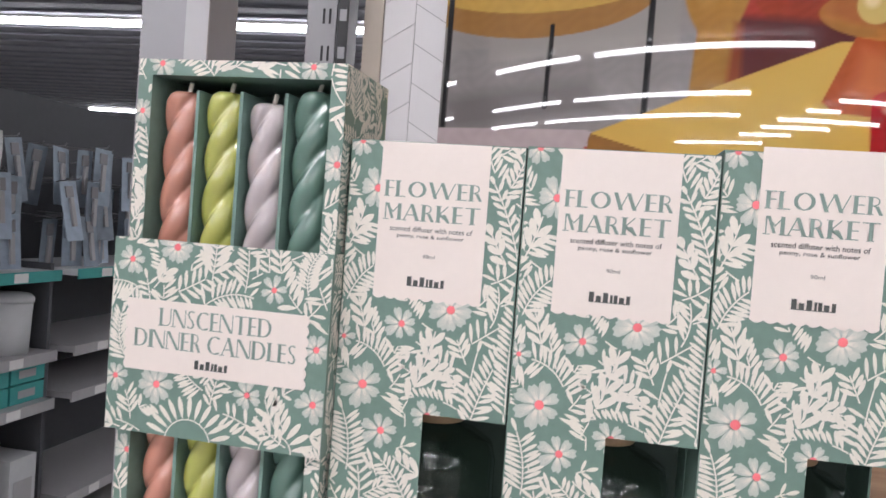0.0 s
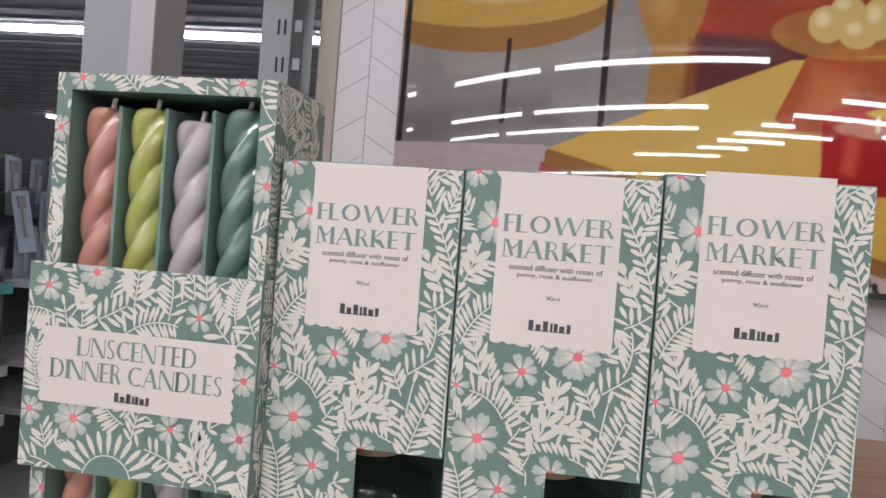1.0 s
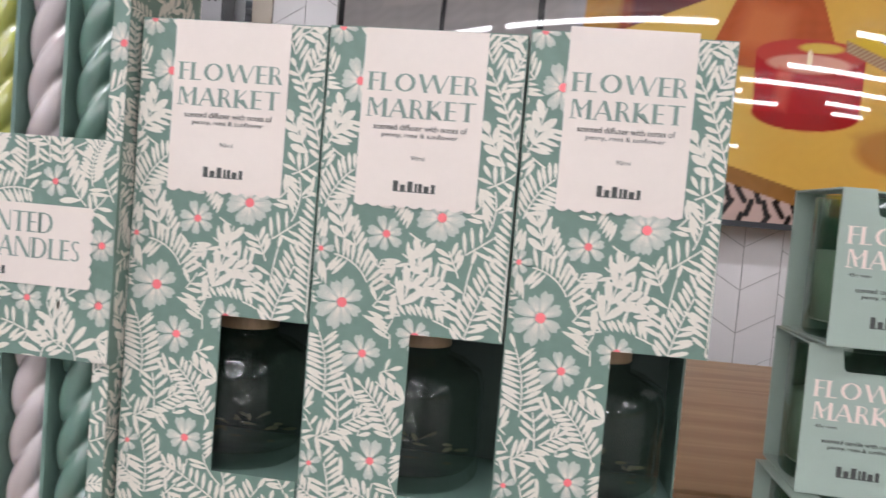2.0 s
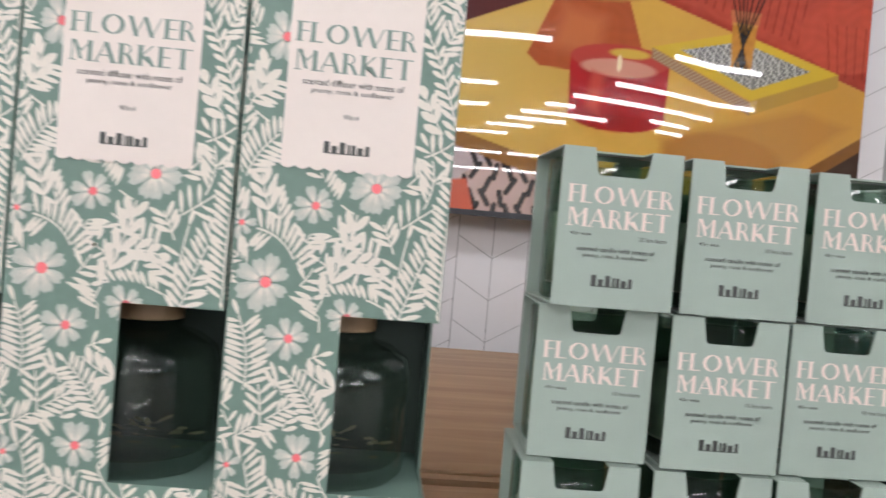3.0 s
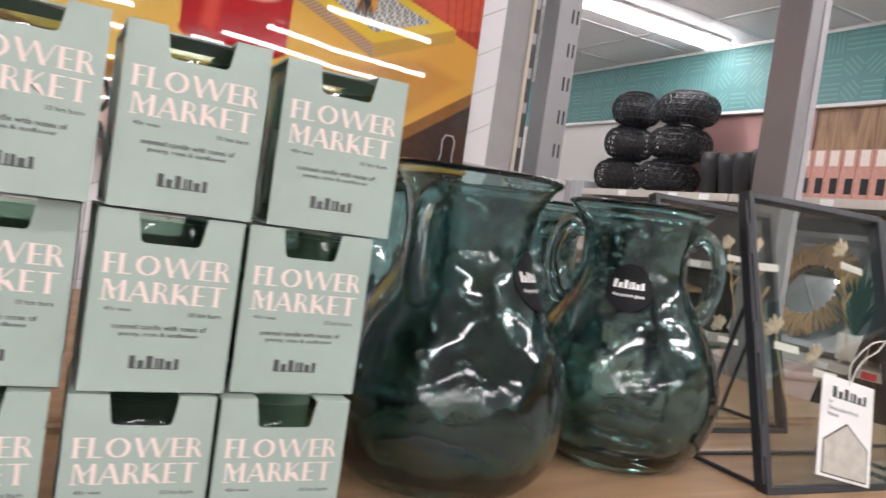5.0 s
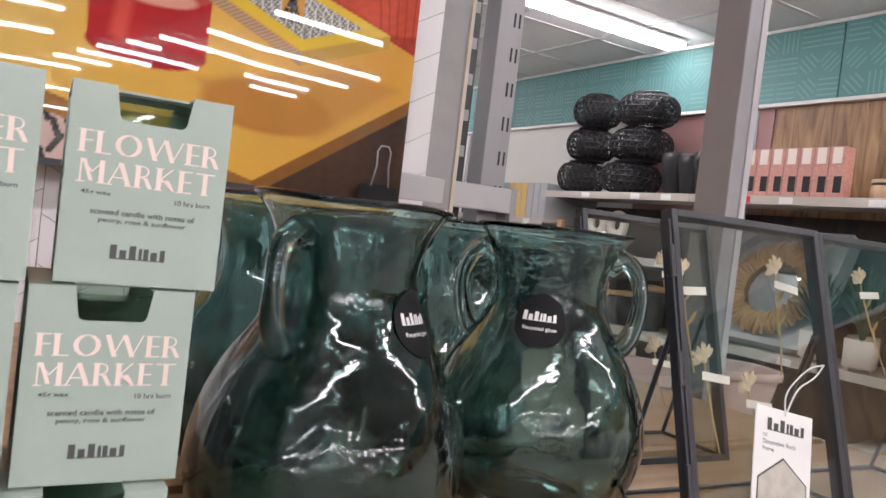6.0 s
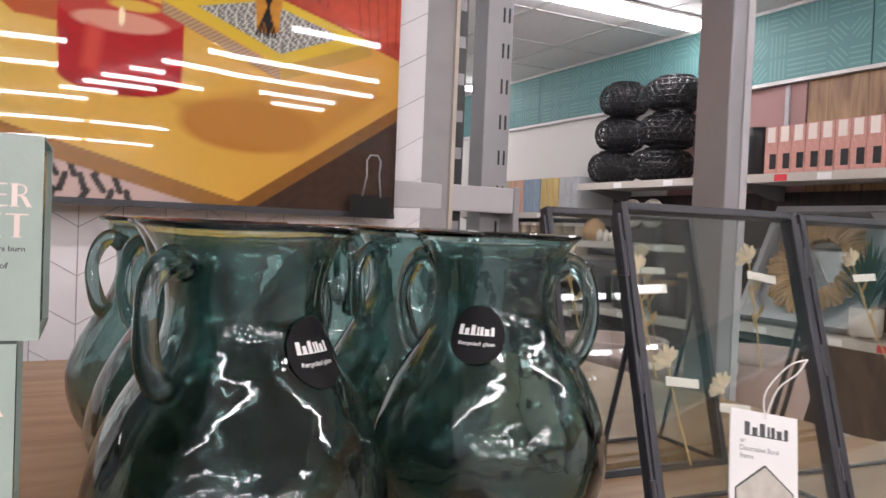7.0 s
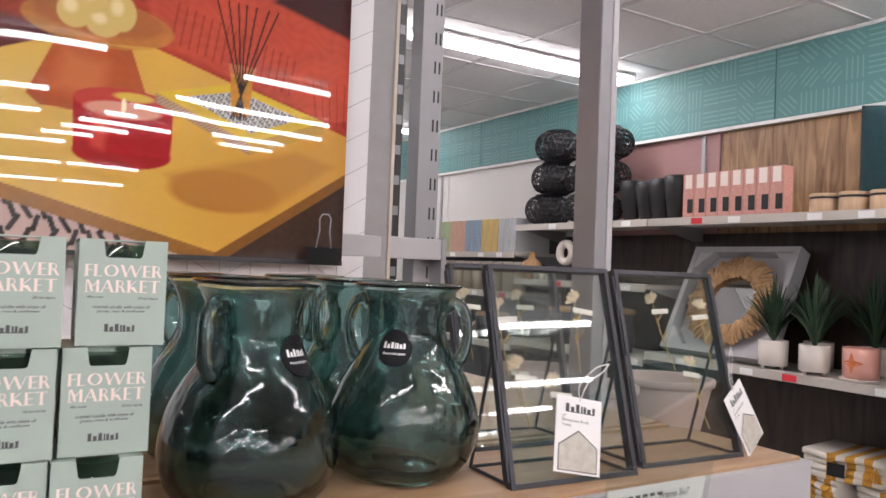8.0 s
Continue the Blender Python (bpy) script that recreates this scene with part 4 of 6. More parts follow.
    print_on(side, [(0.001, D, ZT, H - 0.001), (0.001, D, 0.001, ZB), (0.034, D, ZB, ZT)], [], [(0.03, 0.17, 0.01, 0.2, 7), (0.055, 0.04, 0.009, 0, 7), (0.036, 0.075, 0.006, 0, 6)], polys, pose(W, 0, 0, 0, 0, 90))
    label = part("label", flat([scalloped(0.0147, 0.0629, H - 0.0680, H - 0.0003, 9, "foot")], 0.0007), M_CREAM, ob, "cream paper label with green lettering")
    xc = 0.0388
    display_lettering("FLOWER", 0.0432, 0.0070, label, M_LETTER, xc, H - 0.0207, 0.0009)
    display_lettering("MARKET", 0.0422, 0.0072, label, M_LETTER, xc, H - 0.0307, 0.0009)
    lettering("scented diffuser with notes of", 0.0368, 0.0023, label, M_INK, xc, H - 0.0379, 0.0009, 0.008)
    lettering("peony, rose & sunflower", 0.0298, 0.0023, label, M_INK, xc, H - 0.0411, 0.0009, 0.008)
    lettering("90ml", 0.0054, 0.0017, label, M_INK, xc, H - 0.0495, 0.0009)
    part("maker_mark", mark(xc, H - 0.0605, 0.0178, 0.0044, 0.0009), M_INK, label)
    # bottle with a wooden cap, reeds and a dried sprig
    bottle = part("bottle", lathe([(0, 0), (0.026, 0), (0.029, 0.003), (0.0295, 0.006), (0.0295, 0.040), (0.0275, 0.047), (0.021, 0.0515), (0.0145, 0.0535), (0.0135, 0.0545), (0.0135, 0.0572), (0.012, 0.0572), (0.012, 0.0535), (0.020, 0.0495), (0.0258, 0.0455), (0.0277, 0.039), (0.0277, 0.009), (0.0255, 0.0065), (0, 0.0075)], 40), M_BOTTLE, ob, "clear glass bottle with a wooden cap", True, Matrix.Translation((0.0405, 0.0315, ZB - 0.0012)))
    part("cap", lathe([(0, 0.0574), (0.0135, 0.0574), (0.0138, 0.058), (0.0138, 0.076), (0.013, 0.077), (0, 0.077)], 32), M_CORK, bottle, "wooden cap")
    bm = bmesh.new()
    rr = random.Random(3)
    for k in range(26):
        a, r = rr.uniform(0, math.tau), rr.uniform(0.006, 0.023)
        p = Vector((r * math.cos(a), r * math.sin(a), 0.0082 + rr.uniform(0, 0.006)))
        own = bmesh.new()
        own.faces.new([own.verts.new((u, v, 0)) for u, v in leaf(0, 0, 0, rr.uniform(0.004, 0.008), 0.0022)])
        bmesh.ops.solidify(own, geom=list(own.faces), thickness=0.0002)
        bmesh.ops.transform(own, matrix=Matrix.Translation(p) @ pose(0, 0, 0, rr.uniform(-30, 30), rr.uniform(-30, 10), rr.uniform(0, 360)), verts=own.verts)
        merge(bm, own)
    part("dried_leaves", bm, M_DRYLEAF, bottle, "dried green leaves inside the bottle")
    return ob


def candle_pack():
    """Four twisted candles in a printed tray with a printed sleeve."""
    X0, X1, ZT, Y0, D = -0.0518, 0.0508, 0.2525, 0.0, 0.058
    ob = thing("dinner_candle_box", "floral green box with four twisted dinner candles", "candle box", Matrix.Translation((-0.1295, -0.008, S)))
    t = 0.0072
    tray = part("tray_rim", bx(X0 + t, X1 - t, Y0, D, ZT - t, ZT), M_GREEN, ob, "printed card tray")
    part("tray_wall", bx(X0, X0 + t, Y0, D, 0, ZT), M_GREEN, ob)
    part("tray_wall", bx(X1 - t, X1, Y0, D, 0, ZT), M_GREEN, ob)
    part("tray_base", bx(X0 + t, X1 - t, Y0, D, 0, t), M_GREEN, ob)
    part("tray_back", bx(X0 + t, X1 - t, D - 0.004, D, t, ZT - t), M_GREEN, ob)
    blooms = [(X0 + 0.012, ZT - 0.002, 0.008, 0.1, 7), (X1 - 0.016, ZT - 0.002, 0.008, 0.3, 7), (X0 + 0.003, ZT - 0.024, 0.0075, 0.2, 8), (X1 - 0.002, ZT - 0.044, 0.009, 0.2, 8), (X0 + 0.006, 0.07, 0.008, 0, 7)]
    polys = fill_print(X0, X1, 0, ZT, blooms, 0.0072, ((X0 + t, X1 - t, t, ZT - t),), 21)
    print_on(tray, [(X0, X0 + t, 0, ZT), (X1 - t, X1, 0, ZT), (X0 + t, X1 - t, ZT - t, ZT), (X0 + t, X1 - t, 0, t)], [], blooms, polys)
    sb = [(0.03, ZT - 0.045, 0.009, 0.2, 8)]
    print_on(tray, [(0, D, 0, ZT)], [], sb, fill_print(0, D, 0, ZT, sb, 0.008, (), 23), pose(X1, Y0, 0, 0, 0, 90))
    part("inner_lining", bx(X0 + t, X1 - t, D - 0.0062, D - 0.0042, t, ZT - t), M_INNERGREEN, ob)
    for k in range(1, 4):
        x = X0 + t + (X1 - X0 - 2 * t) * k / 4
        part("divider", bx(x - 0.0008, x + 0.0008, 0.003, D - 0.0065, t, ZT - t - 0.006), M_INNERGREEN, ob, "green card divider")
    # sleeve
    sx0, sx1, sz0, sz1 = X0 - 0.0045, X1 + 0.0012, 0.080, 0.1695
    sleeve = part("sleeve_front", bx(sx0, sx1, -0.0034, -0.0022, sz0, sz1), M_GREEN, ob, "printed card sleeve round the tray")
    part("sleeve_side", bx(sx0, sx0 + 0.001, -0.0022, D + 0.001, sz0, sz1), M_GREEN, ob)
    part("sleeve_side", bx(sx1 - 0.001, sx1, -0.0022, D + 0.001, sz0, sz1), M_GREEN, ob)
    part("sleeve_back", bx(sx0, sx1, D + 0.001, D + 0.002, sz0, sz1), M_GREEN, ob)
    w = sx1 - sx0
    q = lambda u, d: (sx0 + u * w, sz1 - d * (sz1 - sz0))
    blooms = [(*q(0.09, 0.11), 0.0082, 0.1, 7), (*q(0.30, 0.03), 0.0098, 0, 9), (*q(0.75, 0.20), 0.0076, 0.2, 6), (*q(0.95, 0.47), 0.0085, 0.3, 8), (*q(0.04, 0.72), 0.008, 0.2, 7), (*q(0.24, 0.74), 0.0098, 0.1, 8), (*q(0.66, 0.735), 0.008, 0.3, 7), (*q(0.95, 0.74), 0.0092, 0.1, 8)]
    lx0, lx1, lz0, lz1 = sx0 + 0.0095, sx1 - 0.0100, 0.1092, 0.1420
    own = curl_print(*q(0.40, 1.03), 0.012, 15, -0.2, 3.3, 0.0105, 0.0025) + curl_print(*q(0.80, 1.0), 0.008, 11, -0.1, 3.2, 0.0105, 0.003)
    polys = fill_print(sx0, sx1, sz0, sz1, blooms, 0.0062, ((lx0, lx1, lz0, lz1), (q(0.24, 0)[0], q(0.56, 0)[0], sz0, q(0, 0.80)[1])), 31, [(*q(0.47, 0.18), 1.45, 0.02, 0.1, 7, 0.011, 0.003, 0.9, 0.3), (*q(0.2, 0.25), 0.9, 0.02, 0.5, 5, 0.0095, 0.0036, 0.6, 0.3), (*q(0.88, 0.3), 2.4, 0.03, -0.9, 9, 0.01, 0.0027, 0.9, 0.4)]) + own
    print_on(sleeve, [(sx0 + 0.0003, sx1 - 0.0003, sz0, sz1)], [], blooms, polys, Matrix.Translation((0, -0.0034, 0)))
    side_blooms = [(0.018, sz0 + 0.06, 0.0085, 0.2, 7), (0.044, sz0 + 0.02, 0.008, 0, 7)]
    print_on(sleeve, [(0.0005, D, sz0, sz1)], [], side_blooms, fill_print(0, D, sz0, sz1, side_blooms, 0.007, (), 37), pose(sx1, -0.002, 0, 0, 0, 90))
    label = part("label", flat([scalloped(lx0, lx1, lz0, lz1, 7, "ends")], 0.0041), M_CREAM, sleeve, "cream label with green lettering")
    xc = (lx0 + lx1) / 2
    display_lettering("UNSCENTED", 0.0555, 0.0082, label, M_LETTER, xc, 0.1345, 0.0043)
    display_lettering("DINNER CANDLES", 0.0800, 0.0082, label, M_LETTER, xc, 0.1242, 0.0043)
    part("maker_mark", mark(xc, 0.1146, 0.0175, 0.0042, 0.0043), M_INK, label)
    # twisted candles
    for k in range(4):
        x = X0 + t + (X1 - X0 - 2 * t) * (k + 0.5) / 4
        top = (0.2390, 0.2395, 0.2350, 0.2410)[k]
        bm = bmesh.new()
        seg, nz, pitch, n = 60, 150, 0.064, 3
        rings = []
        for i in range(nz + 1):
            z = t + (top - t) * i / nz
            f = (top - z) / 0.006
            cap = 1.0 if f > 1 else 0.80 + 0.20 * math.sqrt(max(0, 1 - (1 - f) ** 2))
            ring = []
            for a in range(seg):
                th = math.tau * a / seg
                ph = n * (th - math.tau * z / pitch) / 2
                r = (0.0070 + 0.0034 * abs(math.cos(ph)) ** 0.7) * cap
                ring.append(bm.verts.new((r * math.cos(th), r * math.sin(th), z)))
            rings.append(ring)
        for a, b in zip(rings, rings[1:]):
            for i in range(seg):
                bm.faces.new((a[i], a[(i + 1) % seg], b[(i + 1) % seg], b[i]))
        bm.faces.new(rings[-1])
        c = part("twisted_candle", bm, WAXES[k], ob, ("peach", "lime green", "pale lilac", "dark green")[k] + " twisted wax candle", True, Matrix.Translation((x, 0.0135, 0)))
        part("wick", pipe([(0, 0, top - 0.001), (0.0004, 0, top + 0.002), (0.0018, -0.001, top + 0.005)], 0.0011, 8), M_WICK, c, "white cotton wick")
    return ob


def votive():
    W, H, D, t = 0.0445, 0.0572, 0.046, 0.0007
    ob = thing("boxed_votive_candle", "small glass candle in a sage green card sleeve", "candle", group="stacked candles in sage sleeves")
    cx, nw, nd = W / 2, 0.0106, 0.0098

    def notched(y0, y1):
        pts = [(0, 0), (W, 0), (W, H), (cx + nw, H)]
        for k in range(6):
            a = math.pi / 2 * k / 5
            pts.append((cx + nw - 0.0012 - 0.0022 * (1 - math.cos(a)) * 0.9, H - nd + 0.0022 - 0.0022 * math.sin(a)))
        for k in range(6):
            a = math.pi / 2 * (1 - k / 5)
            pts.append((cx - nw + 0.0012 + 0.0022 * (1 - math.cos(a)) * 0.9, H - nd + 0.0022 - 0.0022 * math.sin(a)))
        pts += [(cx - nw, H), (0, H)]
        own = bmesh.new()
        f = [own.verts.new((u, y0, v)) for u, v in pts]
        b = [own.verts.new((u, y1, v)) for u, v in pts]
        own.faces.new(f)
        own.faces.new(b[::-1])
        for i in range(len(pts)):
            j = (i + 1) % len(pts)
            own.faces.new((f[i], b[i], b[j], f[j]))
        return own
    sleeve = part("sleeve_front", notched(0, t), M_SAGE, ob, "sage green card with pale pink lettering")
    part("sleeve_back", notched(D - t, D), M_SAGE, ob)
    bm = bx(0, cx - nw, t, D - t, H - t, H)
    bx(cx + nw, W, t, D - t, H - t, H, bm=bm)
    bx(cx - nw, cx + nw, 0.010, D - 0.010, H - t, H, bm=bm)
    part("sleeve_top", bm, M_SAGE, ob)
    part("sleeve_base", bx(0, W, t, D - t, 0, t), M_SAGE, ob)
    xc = cx + 0.0003
    display_lettering("FLOWER", 0.0386, 0.0064, sleeve, M_PALEPINK, xc, H - 0.0168, 0.0002)
    display_lettering("MARKET", 0.0372, 0.0066, sleeve, M_PALEPINK, xc, H - 0.0252, 0.0002)
    lettering("45g wax", 0.0080, 0.0016, sleeve, M_INK, xc - 0.0138, H - 0.0312, 0.0002, 0.018)
    lettering("10 hrs burn", 0.0102, 0.0015, sleeve, M_INK, xc + 0.0128, H - 0.0316, 0.0002, 0.018)
    lettering("scented candle with notes of", 0.0288, 0.0017, sleeve, M_INK, xc - 0.0005, H - 0.0363, 0.0002, 0.018)
    lettering("peony, rose & sunflower", 0.0240, 0.0018, sleeve, M_INK, xc - 0.0005, H - 0.0388, 0.0002, 0.018)
    part("maker_mark", mark(xc - 0.0005, H - 0.0475, 0.0162, 0.0044, 0.0002), M_INK, sleeve)
    jar = part("glass_jar", lathe([(0, 0.001), (0.0205, 0.001), (0.0216, 0.003), (0.0216, 0.054), (0.0206, 0.0548), (0.0196, 0.054), (0.0196, 0.008), (0.0186, 0.0065), (0, 0.0065)], 40), M_JAR, ob, "green glass jar", True, Matrix.Translation((cx, D / 2, 0)))
    part("wax", lathe([(0, 0.0068), (0.0192, 0.0068), (0.0192, 0.034), (0, 0.0335)], 32), M_WAX, jar, "cream wax", True)
    part("wick", pipe([(0, 0, 0.033), (0.0003, 0, 0.041)], 0.0008, 6), M_WICK, jar)
    return ob


# ---------- recycled glass vases ----------
def spline(pts, k):
    out = []
    for i in range(len(pts) - 1):
        p0, p1, p2, p3 = pts[max(i - 1, 0)], pts[i], pts[i + 1], pts[min(i + 2, len(pts) - 1)]
        for s in range(k):
            t = s / k
            out.append(tuple(0.5 * (2 * p1[c] + (p2[c] - p0[c]) * t + (2 * p0[c] - 5 * p1[c] + 4 * p2[c] - p3[c]) * t * t + (3 * p1[c] - p0[c] - 3 * p2[c] + p3[c]) * t ** 3) for c in (0, 1)))
    return out + [pts[-1]]


def vase(m, seed, label, sticker):
    outer = [(0.0, 0.0055), (0.018, 0.0035), (0.030, 0.0), (0.043, 0.003), (0.0535, 0.015), (0.0595, 0.032), (0.0595, 0.048), (0.0545, 0.066), (0.046, 0.083), (0.0375, 0.097), (0.0325, 0.108), (0.0310, 0.118), (0.0320, 0.129), (0.0350, 0.139), (0.0395, 0.1465), (0.0425, 0.1492), (0.0428, 0.1508), (0.0412, 0.1516)]
    inner = [(0.0390, 0.1494), (0.0340, 0.1405), (0.0300, 0.130), (0.0283, 0.118), (0.0295, 0.1075), (0.0345, 0.096), (0.0430, 0.082), (0.0515, 0.065), (0.0565, 0.048), (0.0565, 0.033), (0.0505, 0.018), (0.040, 0.0095), (0.028, 0.0075), (0.015, 0.0085), (0.0, 0.0095)]
    prof = spline(outer, 6) + spline(inner, 6)
    ob = thing("glass_vase", label, "vase", m, "recycled green glass vases with two handles")
    bm = lathe([(max(r, 0), z) for r, z in prof], 168)
    inside = len(spline(outer, 6)) * 168
    for n, v in enumerate(bm.verts):
        r = math.hypot(v.co.x, v.co.y)
        if n > inside and r > 0.004 and v.co.z < 0.135:
            # runs and ripples in the inner wall
            f = 1 + 0.020 * noise.noise(Vector((v.co.x * 75, v.co.y * 75, v.co.z * 34 + seed))) + 0.006 * noise.noise(v.co * 150 + Vector((seed, 0, 0)))
            v.co.x, v.co.y = v.co.x * f, v.co.y * f
        if r > 0.004:
            k = 1 + 0.022 * noise.noise(v.co * 28 + Vector((seed * 7.1, 0, 0))) + 0.009 * noise.noise(v.co * 70 + Vector((0, seed * 5.3, 0))) + 0.0012 * noise.noise(v.co * 190 + Vector((seed * 2.9, 0, 0)))
            v.co.x, v.co.y = v.co.x * k, v.co.y * k
        v.co.z += 0.0012 * noise.noise(v.co * 22 + Vector((0, 0, seed * 3.7)))
    body = part("body", bm, M_VASE, ob, "thick uneven green glass", True)
    for sg in (1, -1):
        path = spline([(0.0300, 0.1330), (0.0375, 0.1375), (0.0450, 0.1320), (0.0490, 0.1190), (0.0480, 0.1050), (0.0435, 0.0930), (0.0375, 0.0880)], 5)
        n = len(path)
        bm = pipe([(sg * x, 0.0006 * math.sin(i * 0.6 + seed), z) for i, (x, z) in enumerate(path)], [0.0040 + 0.0022 * abs(i / (n - 1) - 0.5) * 2 for i in range(n)], 18)
        part("handle", bm, M_DARKTINT, ob, "thick green glass loop in a darker tint", smooth=True)
    if sticker:
        def wrap(u, v, lift):
            z = 0.1035 + v
            r = np.interp(z, [0.083, 0.097, 0.108, 0.118, 0.129], [0.046, 0.0375, 0.0325, 0.031, 0.032]) * 1.012 + lift
            a = u / 0.036 - math.pi / 2
            return (r * math.cos(a), r * math.sin(a), z)
        bm = bmesh.new()
        rings = []
        for k in range(9):
            rr = 0.0132 * k / 8
            rings.append([bm.verts.new(wrap(rr * math.cos(math.tau * i / 28), rr * math.sin(math.tau * i / 28), 0.0008)) for i in range(28)] if k else [bm.verts.new(wrap(0, 0, 0.0008))])
        for a, b in zip(rings, rings[1:]):
            for i in range(28):
                bm.faces.new((a[0], b[i], b[(i + 1) % 28]) if len(a) == 1 else (a[i], b[i], b[(i + 1) % 28], a[(i + 1) % 28]))
        st = part("sticker", bm, M_STICKER, ob, "round black sticker with white print", True)
        bm = bmesh.new()
        for q in comb(0, 0.0018, 0.0185, 0.0048, 0):
            bm.faces.new([bm.verts.new(wrap(u, v, 0.0011)) for u, v in q])
        bmesh.ops.remove_doubles(bm, verts=bm.verts, dist=0.00001)
        part("maker_mark", bm, M_PAPER, st)
        tx = lettering("Recycled glass", 0.0165, 0.0022, st, M_PAPER, 0, -0.0045, 0, 0.015)
        for v in tx.data.vertices:
            v.co = Vector(wrap(v.co.x, v.co.z, 0.0011))
    return ob


# ---------- glass picture frames ----------
def flower_frame(m, label, flowers, tag=None):
    W, H, b, d = 0.1255, 0.1765, 0.0044, 0.0085
    ob = thing("glass_flower_frame", label, "picture frame", m, "black and glass flower frames")
    tilt = pose(0, 0, 0, -15.4)
    for nm, c in (("frame_bar", (0, b, 0, H)), ("frame_bar", (W - b, W, 0, H)), ("frame_bar", (b, W - b, H - b, H)), ("frame_bar", (b, W - b, 0, b))):
        fr = bx(c[0], c[1], 0, d, c[2], c[3], 0.0006)
        part(nm, fr, M_BLACK, ob, m=tilt)
    part("hinge_strip", bx(-0.0022, -0.0002, 0.001, d - 0.001, 0.006, H - 0.006, 0.0004), M_BLACK, ob, m=tilt)
    for z in (0.03, H / 2, H - 0.03):
        part("hinge", lathe([(0.0, z - 0.009), (0.0016, z - 0.009), (0.0016, z + 0.009), (0, z + 0.009)], 10, at=(-0.002, 0.0005, 0)), M_BLACK, ob, m=tilt)
    for y in (0.0022, 0.0062):
        p = part("glass_pane", bx(b - 0.001, W - b + 0.001, y - 0.0006, y + 0.0006, b - 0.001, H - b + 0.001), M_PANE, ob, "clear glass pane", m=tilt)
        p.visible_shadow = False
    # easel of thin rods
    top = tilt @ Vector((0.003, d, H * 0.63))
    for x in (0.003, W - 0.003):
        part("easel_leg", pipe([(x, top.y, top.z), (x, 0.066, 0.0018)], 0.0015, 8), M_BLACK, ob)
        part("easel_foot", pipe([(x, 0.004, 0.0018), (x, 0.066, 0.0018)], 0.0015, 8), M_BLACK, ob)
    part("easel_foot", pipe([(0.003, 0.066, 0.0018), (W - 0.003, 0.066, 0.0018)], 0.0015, 8), M_BLACK, ob)
    rr = random.Random(len(flowers) * 13 + int(m.translation.x * 1000))
    for u, v, ln, bend, side in flowers:
        x, z = u * W, H - v * H
        fl = part("pressed_flower", pipe([(x + bend * (k / 8) ** 1.6, 0.0042, z - ln * k / 8) for k in range(9)], 0.0005, 6), M_STEM, ob, "dried stem with a small cream flower", m=tilt)
        bm = bmesh.new()
        for k in range(13):
            a = math.pi * (0.08 + 0.84 * k / 12) + (0.5 if side > 0 else -0.3)
            own = bmesh.new()
            pts = leaf(0, 0, a, rr.uniform(0.0075, 0.0105), 0.0034)
            f = [own.verts.new((x + p, 0.0036 + 0.0011 * math.sin(k * 2.3), z + q)) for p, q in pts]
            own.faces.new(f)
            bmesh.ops.solidify(own, geom=list(own.faces), thickness=0.0004)
            merge(bm, own)
        bmesh.ops.create_icosphere(bm, subdivisions=2, radius=0.0022, matrix=Matrix.Translation((x, 0.0042, z)) @ Matrix.Diagonal((1, 0.6, 1, 1)))
        part("flower_head", bm, M_FLOWER, fl, "cream dried petals")
        if ln > 0.05:
            bm = bmesh.new()
            for k in range(4):
                s = 0.3 + 0.12 * k
                own = bmesh.new()
                pts = leaf(x + bend * s ** 1.6, z - ln * s, 1.2 + (0.5 if k % 2 else -0.4), 0.012, 0.0026)
                own.faces.new([own.verts.new((p, 0.0041, q)) for p, q in pts])
                bmesh.ops.solidify(own, geom=list(own.faces), thickness=0.0003)
                merge(bm, own)
            part("dried_leaf", bm, M_STEM, fl)
        tz = z - 0.010
        part("tape", bx(-0.0105, 0.0105, -0.0002, 0.0, -0.0023, 0.0023), M_TAPE, ob, "strip of cream paper tape", m=tilt @ pose(x + side * 0.007, 0.0034, tz, 0, rr.uniform(-8, 10), 0))
    if tag:
        tx, tz, ry, y, ty = tag
        card = part("swing_tag", bx(-0.0215, 0.0215, -0.0004, 0.0004, -0.030, 0.030, 0.0001), M_PAPER, ob, "white card swing tag with house-shaped picture", m=tilt @ pose(tx, y, tz, 0, ry, ty))
        part("maker_mark", mark(0.002, 0.021, 0.030, 0.0072, 0.0006), M_INK, card)
        lettering("5x7", 0.0035, 0.0018, card, M_INK, -0.0142, 0.0145, 0.0006)
        lettering("Decorative floral", 0.0245, 0.0026, card, M_INK, -0.0035, 0.0110, 0.0006)
        lettering("frame", 0.0085, 0.0024, card, M_INK, -0.0115, 0.0072, 0.0006)
        part("house_outline", flat([[(-0.0185, -0.0285), (0.0185, -0.0285), (0.0185, -0.0085), (0, 0.004), (-0.0185, -0.0085)]], 0.0006), M_INK, card)
        part("house_picture", flat([[(-0.0176, -0.0277), (0.0176, -0.0277), (0.0176, -0.0090), (0, 0.0028), (-0.0176, -0.0090)]], 0.0008), M_GREYPRINT, card)
        part("string", pipe(spline3([(0.0, -0.0008, 0.027), (0.006, -0.003, 0.043), (0.018, -0.004, 0.053), (0.026, -0.003, 0.062)]), 0.00045, 6), M_STRING, card, "thin white string", True)
        part("string", pipe(spline3([(0.0, -0.0008, 0.027), (-0.002, -0.003, 0.040), (0.012, -0.004, 0.056), (0.026, -0.003, 0.062)]), 0.00045, 6), M_STRING, card, "thin white string", True)
    return ob


